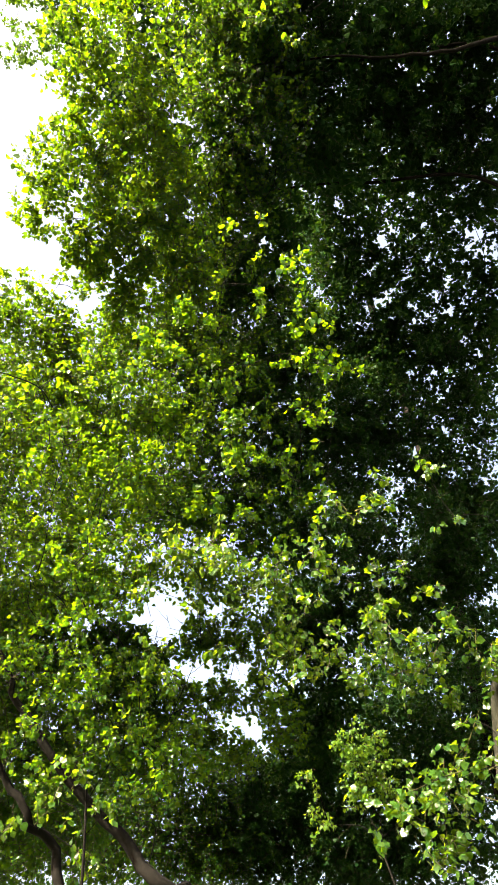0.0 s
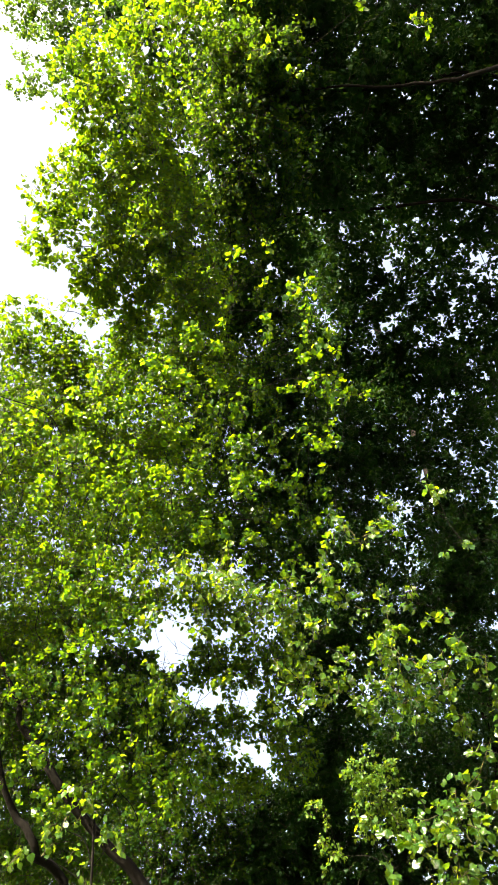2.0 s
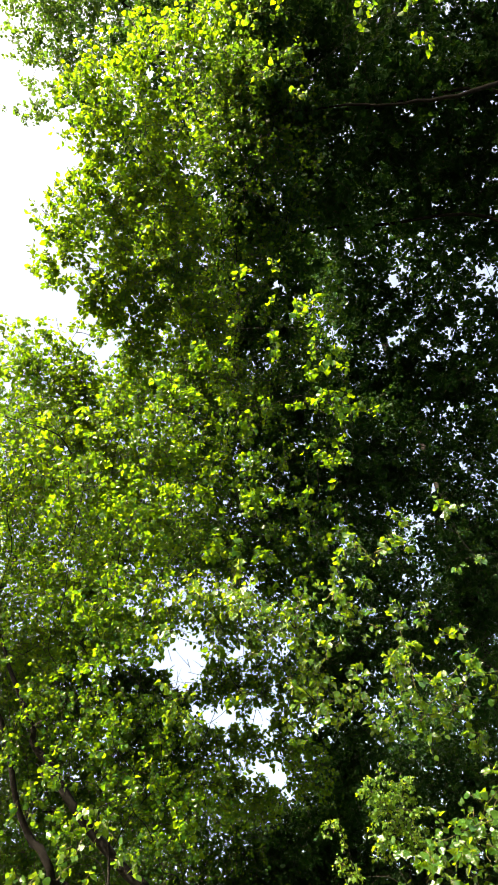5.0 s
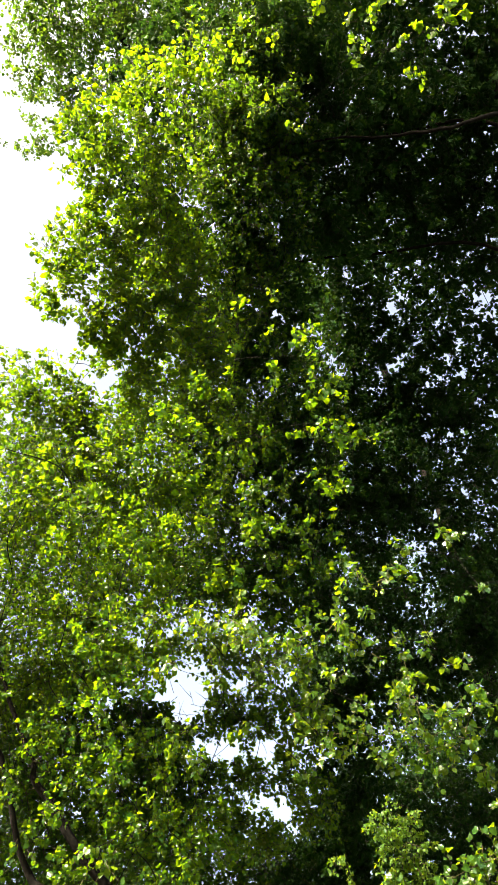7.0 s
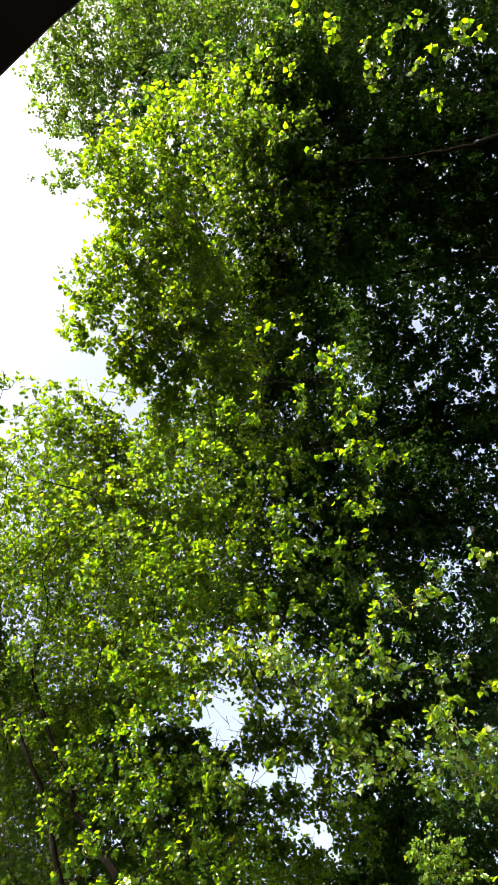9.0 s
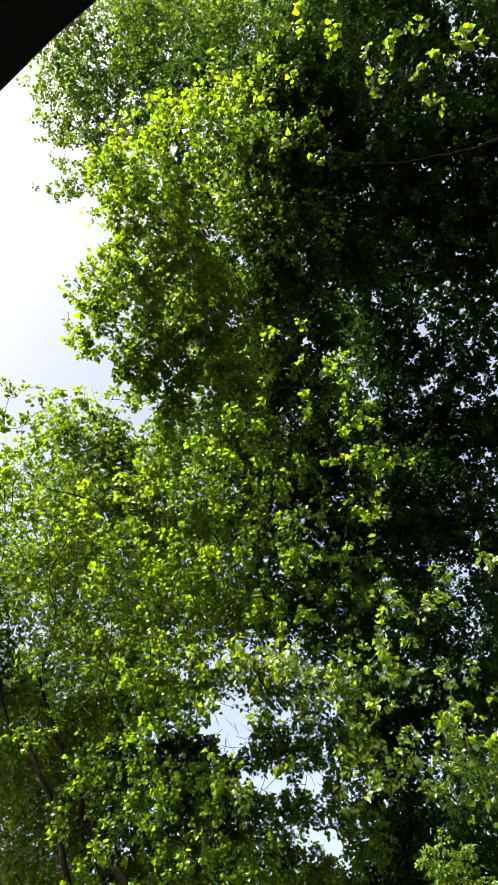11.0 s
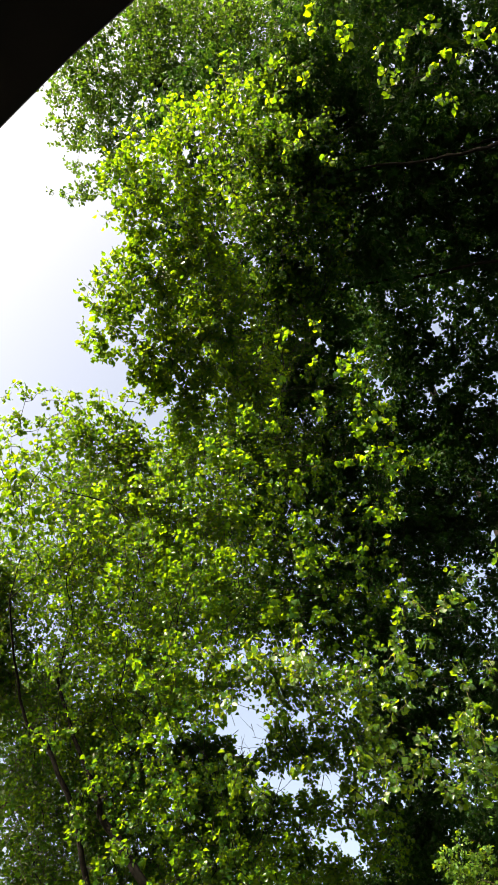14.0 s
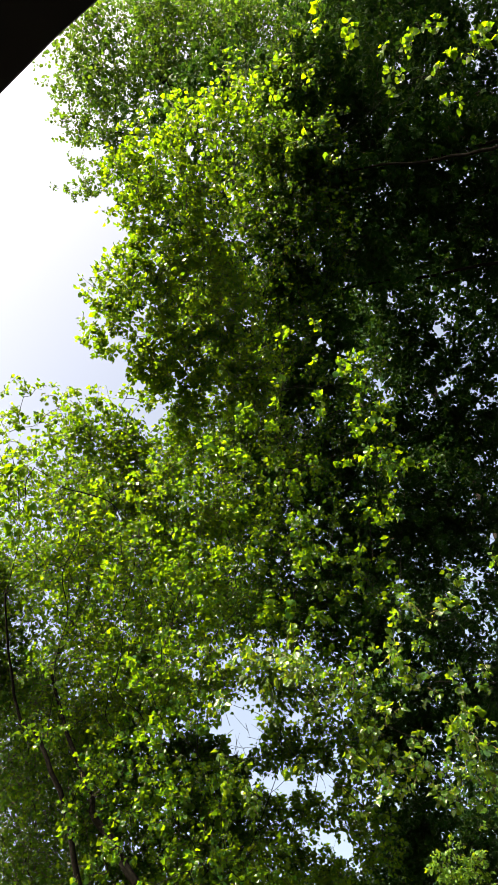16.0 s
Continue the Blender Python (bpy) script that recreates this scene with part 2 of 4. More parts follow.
def joined_leaves(name, shapes, places, turns, sizes, mat, parent, label):
    """Many leaves in one mesh, each of one of the shapes, with its own width."""
    shapes = shapes if isinstance(shapes, list) else [shapes]
    verts, faces, base = [], [], 0
    for k, (v, t) in enumerate(shapes):
        at, turn, size = places[k::len(shapes)], turns[k::len(shapes)], sizes[k::len(shapes)]
        wide = 0.8 + 0.4 * ((np.arange(len(at)) * 0.618) % 1)
        blades = np.repeat(v[None], len(at), 0)
        blades[:, :, 0] *= wide[:, None]
        verts.append((at[:, None] + np.einsum("nij,nkj->nki", turn, blades) * size[:, None, None]).reshape(-1, 3))
        faces.append((t[None] + (np.arange(len(at)) * len(v))[:, None, None]).reshape(-1, 3) + base)
        base += len(at) * len(v)
    ob = link_mesh(name, np.concatenate(verts), np.concatenate(faces), mat, parent, True)
    return tagged(ob, label, kind="stuff")


def single_leaves(shapes, places, turns, sizes, mat, owners, rng):
    """Leaves as objects of their own, each on the limb that bears it; alike leaves share one mesh."""
    meshes = []
    for v, t in shapes:
        ob = link_mesh("leaf", v, t, mat, None, True)
        meshes.append(ob.data)
        bpy.data.objects.remove(ob)
    for at, turn, size, owner in zip(places, turns, sizes, owners):
        ob = new("leaf", meshes[rng.integers(len(meshes))])
        ob.parent = owner
        m = Matrix([list(r) for r in turn]).to_4x4()
        ob.matrix_basis = Matrix.Translation([float(c) for c in at]) @ m @ Matrix.Scale(float(size), 4)


def grow_tree(name, label, category, seed, trunks, boughs, leaf, mat, fill, shape=HEX_LEAVES, singles=150, sag=0.12, hang=0.55,
              twig=TWIG, group="", limb_size=0.016, single_shapes=TOOTHED, holes=(), gaps=(), front=(0, -1, -0.4), per=11, reach=1.0, face=(0, 0, 0.8)):
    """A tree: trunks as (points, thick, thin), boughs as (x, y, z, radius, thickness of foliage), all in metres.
    holes and gaps: (x, y, z, radius), leafless shafts set to fit the camera's view, level and steep ones."""
    rng = np.random.default_rng(seed)
    base = Vector(trunks[0][0][0])
    tree = new(name)
    tree.location = base
    tagged(tree, label, category, group or "trees and shrubs round the garden")
    spine = []
    shift = np.array(base)
    for points, thick, thin in trunks:
        path = smooth_path(points)
        size = thick + (thin - thick) * np.linspace(0, 1, len(path)) ** 0.6
        sway = rng.standard_normal(path.shape) * 0.8 * size[:, None]
        sway[:2] = 0
        path = path + (sway + np.roll(sway, 1, 0) + np.roll(sway, -1, 0)) / 2
        v, f = tube(path - shift, size, 12, 0.05, rng)
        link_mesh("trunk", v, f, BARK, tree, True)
        spine += [(p, s) for p, s in zip(path, size)]
    nodes, girth = np.array([p for p, _ in spine]), np.array([s for _, s in spine])
    paths, places, turns, sizes, limbs = [], [], [], [], []
    # boughs near the trunk grow first; those further out branch off the limbs that are already there
    boughs = sorted(boughs, key=lambda b: np.linalg.norm(nodes - np.array(b[:3]), axis=1).min())
    for x, y, z, radius, thickness in boughs:
        centre = np.array((x, y, z))
        cost = np.linalg.norm(nodes - centre, axis=1) + 0.6 * np.maximum(0, nodes[:, 2] - z + 0.3)
        root = int(cost.argmin())
        start = nodes[root]
        span = np.linalg.norm(centre - start)
        wander = rng.standard_normal((2, 3)) * 0.06 * span
        path = smooth_path([start, start + (centre - start) * 0.35 + wander[0] + (0, 0, 0.05 * span),
                            start + (centre - start) * 0.7 + wander[1] + (0, 0, 0.06 * span), centre])
        thick = min(girth[root] * 0.6, limb_size * (0.6 + 0.5 * span))
        v, f = tube(path - shift, np.linspace(thick, min(0.004, 0.5 * thick), len(path)), 7, 0.05, rng)
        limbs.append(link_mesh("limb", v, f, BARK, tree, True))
        nodes, girth = np.concatenate([nodes, path[4:-2]]), np.concatenate([girth, np.linspace(thick, 0.006, len(path))[4:-2]])
        count = fill * thickness * 5.2 * (radius / leaf) ** 2
        a, b, c, d = grow_bough(rng, centre, radius, count, leaf, sag, hang, per, reach, face)
        paths += a
        places.append(b), turns.append(c), sizes.append(d)
    places, turns, sizes = np.concatenate(places), np.concatenate(turns), np.concatenate(sizes)
    keep = np.ones(len(places), bool)
    # both shaft directions follow the camera's line of sight, so sky shows through
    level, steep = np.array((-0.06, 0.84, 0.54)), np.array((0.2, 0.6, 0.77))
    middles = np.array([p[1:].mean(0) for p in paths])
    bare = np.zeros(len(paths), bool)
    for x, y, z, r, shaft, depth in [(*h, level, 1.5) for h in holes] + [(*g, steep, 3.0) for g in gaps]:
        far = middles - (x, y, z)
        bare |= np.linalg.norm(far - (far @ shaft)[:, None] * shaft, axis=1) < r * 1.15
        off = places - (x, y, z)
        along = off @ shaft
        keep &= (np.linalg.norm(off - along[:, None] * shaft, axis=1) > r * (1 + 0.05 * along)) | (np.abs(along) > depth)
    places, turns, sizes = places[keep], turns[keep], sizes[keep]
    tubes = [tube(p - shift, np.linspace(0.0024, 0.0008, len(p)), 3) for p, gone in zip(paths, bare & (rng.random(len(paths)) < 0.8)) if not gone]
    offsets = np.cumsum([0] + [len(v) for v, _ in tubes])
    ob = link_mesh("twig_growth", np.concatenate([v for v, _ in tubes]),
                   np.concatenate([f + o for (_, f), o in zip(tubes, offsets)]), twig, tree, True)
    tagged(ob, kind="stuff")
    order = np.argsort(-(places @ np.array(front)), kind="stable")
    near, rest = order[:singles], order[singles:]
    joined_leaves("crown", shape, places[rest] - shift, turns[rest], sizes[rest], mat, tree, "")
    hearts = np.array([b[:3] for b in boughs])
    owners = [limbs[int(np.linalg.norm(hearts - p, axis=1).argmin())] for p in places[near]]
    single_leaves(single_shapes, places[near] - shift, turns[near], sizes[near], mat, owners, rng)
    return tree


# ---- ground ----
def make_ground():
    bm = bmesh.new()
    rings, sides = [0.0, 1.5, 4, 9, 20, 60, 250, 1500], 40
    last = None
    for r in rings:
        row = [bm.verts.new((r * math.cos(2 * math.pi * k / sides), r * math.sin(2 * math.pi * k / sides),
                             0.03 * noise.noise((r * math.cos(k), r * math.sin(k), 0)) if 0 < r < 30 else 0)) for k in range(sides)] if r else [bm.verts.new((0, 0, 0))]
        if last:
            for k in range(sides):
                if len(last) == 1:
                    bm.faces.new((last[0], row[k], row[(k + 1) % sides]))
                else:
                    bm.faces.new((last[k], row[k], row[(k + 1) % sides], last[(k + 1) % sides]))
        last = row
    me = bpy.data.meshes.new("ground")
    bm.to_mesh(me)
    bm.free()
    me.materials.append(LAWN)
    return tagged(new("ground", me), "mown lawn with worn, darker patches", "ground", kind="structure")


make_ground()

# ---- the trees ----
MAIN_BOUGHS = [
    (-0.42, 1.33, 6.61, 0.29, 0.45), (-0.78, 1.45, 6.49, 0.29, 0.45), (-1.08, 1.51, 6.42, 0.18, 0.45),
    (-0.98, 1.69, 6.26, 0.23, 0.45), (-0.59, 1.76, 6.35, 0.33, 0.45), (-0.64, 2.05, 6.07, 0.29, 1.1),
    (-0.91, 2.12, 5.86, 0.25, 0.85), (-1.23, 2.22, 5.76, 0.20, 0.75), (-1.30, 2.40, 5.59, 0.15, 0.75),
    (-0.96, 2.46, 5.54, 0.22, 0.85), (-0.59, 2.37, 5.77, 0.33, 1.1), (-0.43, 2.76, 5.55, 0.32, 1.1),
    (-0.79, 2.80, 5.37, 0.17, 1.1), (-0.80, 1.79, 6.31, 0.17, 0.45), (-0.83, 2.48, 5.66, 0.15, 0.85),
    (-0.73, 2.61, 5.55, 0.15, 1.1), (-0.49, 2.34, 6.08, 0.19, 1.1), (-0.99, 2.73, 5.57, 0.16, 0.85),
    (-1.11, 2.59, 5.55, 0.12, 0.75), (-0.88, 3.00, 5.45, 0.13, 0.85), (-1.02, 1.90, 6.06, 0.17, 0.85),
    (-1.12, 2.04, 5.93, 0.15, 0.75), (-1.19, 1.57, 6.36, 0.13, 0.45), (0.28, 2.10, 4.69, 0.10, 0.195),
    (0.33, 2.29, 4.51, 0.10, 0.195), (0.35, 2.44, 4.37, 0.13, 0.26), (0.37, 2.66, 4.17, 0.11, 0.195),
    (0.50, 2.58, 4.38, 0.11, 0.143), (-0.51, 2.49, 4.58, 0.09, 0.7), (-0.36, 2.54, 4.53, 0.08, 0.6),
    (-0.20, 2.63, 4.59, 0.07, 0.6), (-0.67, 2.69, 4.51, 0.09, 0.6), (-0.47, 2.82, 4.41, 0.09, 0.6),
    (-0.31, 3.01, 4.24, 0.08, 0.7), (-0.10, 2.88, 4.36, 0.08, 0.6), (-0.15, 2.65, 4.44, 0.07, 0.6),
    (-0.56, 3.07, 4.30, 0.10, 0.7), (-0.08, 3.06, 4.19, 0.08, 0.6), (-0.30, 3.21, 4.04, 0.09, 0.7),
    (-0.80, 3.07, 4.44, 0.10, 0.6), (-0.63, 3.28, 4.11, 0.10, 0.7), (-0.02, 3.19, 3.94, 0.07, 0.6),
    (-0.92, 3.28, 4.37, 0.10, 0.6), (-0.36, 2.43, 4.77, 0.09, 0.6), (-0.27, 2.96, 5.05, 0.11, 0.35),
    (0.01, 3.06, 4.97, 0.10, 0.3), (-0.22, 3.15, 4.74, 0.11, 0.35), (0.08, 3.24, 4.65, 0.10, 0.3),
    (-0.13, 3.26, 4.46, 0.10, 0.3), (-0.36, 3.20, 4.52, 0.10, 0.35), (0.17, 3.30, 4.42, 0.09, 0.3),
    (-0.13, 2.21, 5.12, 0.11, 0.045), (0.03, 2.15, 5.02, 0.11, 0.045), (0.21, 2.21, 5.00, 0.11, 0.045),
    (-0.13, 2.32, 4.87, 0.11, 0.045), (0.07, 2.28, 4.75, 0.11, 0.045), (0.25, 2.28, 4.70, 0.11, 0.025),
    (-0.16, 2.42, 4.62, 0.11, 0.045), (0.03, 2.43, 4.69, 0.11, 0.045), (0.20, 2.42, 4.61, 0.11, 0.045),
    (0.41, 2.51, 4.68, 0.11, 0.025), (-0.14, 2.82, 4.69, 0.11, 0.045), (0.03, 2.72, 4.66, 0.11, 0.045),
    (0.22, 2.60, 4.53, 0.11, 0.045), (0.41, 2.62, 4.49, 0.11, 0.025), (-0.11, 2.97, 4.45, 0.11, 0.045),
    (0.01, 3.03, 4.49, 0.11, 0.045), (0.27, 2.92, 4.39, 0.11, 0.025), (0.38, 2.76, 4.33, 0.11, 0.025),
    (-0.13, 3.02, 4.19, 0.11, 0.045), (0.04, 2.91, 4.14, 0.11, 0.045), (0.22, 2.99, 4.21, 0.11, 0.045),
    (0.45, 3.12, 4.31, 0.11, 0.025), (-0.10, 3.05, 4.00, 0.11, 0.045), (0.07, 3.12, 4.07, 0.11, 0.045),
    (0.26, 3.20, 4.08, 0.11, 0.025), (0.41, 3.27, 4.17, 0.11, 0.025), (-0.18, 3.33, 3.90, 0.11, 0.045),
    (0.05, 3.28, 3.85, 0.11, 0.045), (0.20, 3.36, 3.87, 0.11, 0.045), (0.40, 3.20, 3.82, 0.11, 0.025),
    (0.51, 1.05, 5.84, 0.20, 0.045), (0.79, 1.11, 6.19, 0.20, 0.045), (0.88, 1.10, 5.76, 0.20, 0.045),
    (1.11, 1.03, 6.02, 0.20, 0.045), (1.01, 0.92, 6.12, 0.20, 0.045), (0.34, 0.91, 5.93, 0.20, 0.045),
    (0.14, 0.82, 5.99, 0.20, 0.045), (0.00, 0.98, 5.91, 0.20, 0.045), (0.59, 0.82, 5.74, 0.20, 0.045),
    (0.16, 1.32, 5.88, 0.20, 0.045)]
MAIN_TRUNKS = [([(2.70, 3.20, 0.00), (2.50, 2.90, 3.00), (2.25, 2.30, 6.00), (1.80, 1.80, 8.50)], 0.14, 0.05),
     ([(2.25, 2.30, 6.00), (1.98, 1.93, 7.15), (1.39, 1.88, 6.91), (0.84, 1.92, 6.90), (0.21, 1.96, 6.95)], 0.030, 0.006),
     ([(2.30, 2.40, 5.60), (1.89, 2.07, 7.37), (0.85, 2.14, 7.44), (0.16, 2.12, 7.32), (-0.45, 2.11, 7.02)], 0.022, 0.006),
     ([(2.40, 2.70, 4.20), (1.93, 2.79, 6.72), (0.87, 2.82, 6.84), (0.17, 2.80, 6.71), (-0.57, 2.74, 6.33)], 0.022, 0.006)]
grow_tree('broadleaf_tree', 'tall tree with round bright green leaves, branches hanging overhead', 'tree', 11, MAIN_TRUNKS, MAIN_BOUGHS,
          0.036, SUNNY_LEAF, 5.0, singles=300, limb_size=0.0014, reach=0.75)

DARK_BOUGHS = [
    # first three rows back the bright crown with shade-coloured leaves
    (-0.51, 1.46, 7.99, 0.33, 1), (-0.88, 1.74, 7.72, 0.38, 1), (-0.53, 2.04, 7.31, 0.42, 1),
    (-0.91, 2.33, 7.17, 0.38, 1), (-0.57, 2.63, 6.90, 0.40, 1), (-0.98, 2.81, 6.72, 0.29, 1),
    (-0.59, 3.09, 6.47, 0.38, 1), (-1.25, 2.04, 7.28, 0.22, 1), (-1.33, 2.73, 6.64, 0.18, 1),
    (0.02, 1.44, 7.34, 0.32, 1.5), (0.02, 1.92, 7.03, 0.35, 1.6), (0.01, 2.50, 6.49, 0.37, 1.5),
    (0.39, 1.30, 7.48, 0.32, 1.2), (-0.33, 3.12, 6.59, 0.25, 1.5), (-0.11, 3.41, 6.60, 0.28, 1.5),
    (-0.21, 3.61, 6.41, 0.23, 1.3), (0.40, 1.70, 7.66, 0.48, 1.8), (0.38, 2.14, 7.24, 0.52, 2),
    (1.00, 2.01, 7.66, 0.54, 1.6), (1.63, 2.21, 7.77, 0.56, 1.5), (1.01, 2.53, 7.45, 0.56, 1.7),
    (1.71, 2.79, 7.51, 0.58, 1.5), (2.11, 1.96, 8.02, 0.56, 1.6), (2.23, 2.55, 7.48, 0.61, 1.5),
    (0.45, 2.53, 6.89, 0.48, 1.8), (0.04, 2.99, 6.44, 0.39, 1), (1.01, 1.60, 8.31, 0.52, 1.1),
    (1.61, 1.63, 8.31, 0.52, 1.1), (2.14, 1.51, 8.43, 0.52, 1.1), (1.21, 1.20, 8.69, 0.52, 0.8),
    (0.56, 1.17, 8.70, 0.52, 0.8), (1.92, 1.16, 8.75, 0.52, 0.8), (0.70, 3.20, 7.37, 0.50, 1.5),
    (1.35, 3.21, 7.65, 0.52, 1.1), (2.01, 3.35, 7.54, 0.52, 1.1), (0.91, 3.76, 7.12, 0.46, 1.9),
    (1.52, 3.86, 7.05, 0.52, 1), (2.09, 3.85, 7.08, 0.46, 0.88), (0.58, 4.16, 6.74, 0.46, 1.9),
    (1.19, 4.30, 6.63, 0.52, 1.9), (1.86, 4.33, 6.63, 0.52, 1.9), (2.34, 4.16, 6.80, 0.52, 0.8),
    # next four rows: unseen boughs overhead, added to shade the crowns below
    (-0.42, 0.44, 8.26, 0.41, 1), (0.18, 0.56, 8.30, 0.46, 1), (0.78, 0.51, 8.51, 0.46, 1),
    (-0.04, -0.02, 8.83, 0.54, 1), (-0.61, -0.14, 8.92, 0.46, 1), (0.57, -0.09, 9.19, 0.56, 1),
    (0.63, 0.75, 9.77, 0.71, 0.5), (1.64, 0.72, 9.84, 0.76, 0.5), (2.64, 1.13, 9.48, 0.76, 0.5),
    (2.72, 1.90, 8.50, 0.74, 0.5), (1.12, -0.04, 10.53, 0.86, 0.4), (2.39, 0.08, 10.45, 0.86, 0.4),
    (2.79, 2.50, 7.54, 0.70, 0.5), (2.62, 3.25, 6.83, 0.70, 0.5), (0.37, 1.51, 9.96, 0.45, 0.9),
    (0.89, 1.53, 10.02, 0.45, 0.9), (1.39, 1.67, 9.92, 0.45, 0.7), (0.79, 1.90, 9.64, 0.45, 1),
    (0.33, 1.90, 9.67, 0.40, 1), (1.85, 1.88, 9.68, 0.45, 0.6)]
# placed from the camera's view, where sky shows through the leaves
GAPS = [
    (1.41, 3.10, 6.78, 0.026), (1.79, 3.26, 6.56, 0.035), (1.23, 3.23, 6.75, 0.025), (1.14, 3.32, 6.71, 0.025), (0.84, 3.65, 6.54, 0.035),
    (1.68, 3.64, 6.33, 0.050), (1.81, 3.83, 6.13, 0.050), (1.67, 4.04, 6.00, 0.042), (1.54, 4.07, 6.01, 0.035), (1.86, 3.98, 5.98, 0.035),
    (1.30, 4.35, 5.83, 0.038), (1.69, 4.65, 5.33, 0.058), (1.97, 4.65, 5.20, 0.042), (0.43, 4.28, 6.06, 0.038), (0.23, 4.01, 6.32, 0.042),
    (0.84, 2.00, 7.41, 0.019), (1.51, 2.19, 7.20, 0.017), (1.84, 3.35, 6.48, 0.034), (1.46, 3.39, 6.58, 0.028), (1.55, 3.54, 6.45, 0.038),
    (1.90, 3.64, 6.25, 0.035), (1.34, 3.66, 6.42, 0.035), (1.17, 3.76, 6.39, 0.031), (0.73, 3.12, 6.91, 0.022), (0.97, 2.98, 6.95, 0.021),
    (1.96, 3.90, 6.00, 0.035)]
DARK_TRUNKS = [([(4.40, 4.40, 0.00), (4.20, 4.00, 4.00), (3.90, 3.40, 8.00), (3.20, 2.60, 10.50)], 0.16, 0.05)]
grow_tree('broadleaf_tree', 'dense tree, its leaves coloured dark to stand for deep shade', 'tree', 12, DARK_TRUNKS, DARK_BOUGHS,
          0.046, DEEP_SHADE_LEAF, 3.7, singles=200, per=20, reach=0.7, limb_size=0.010, gaps=GAPS)

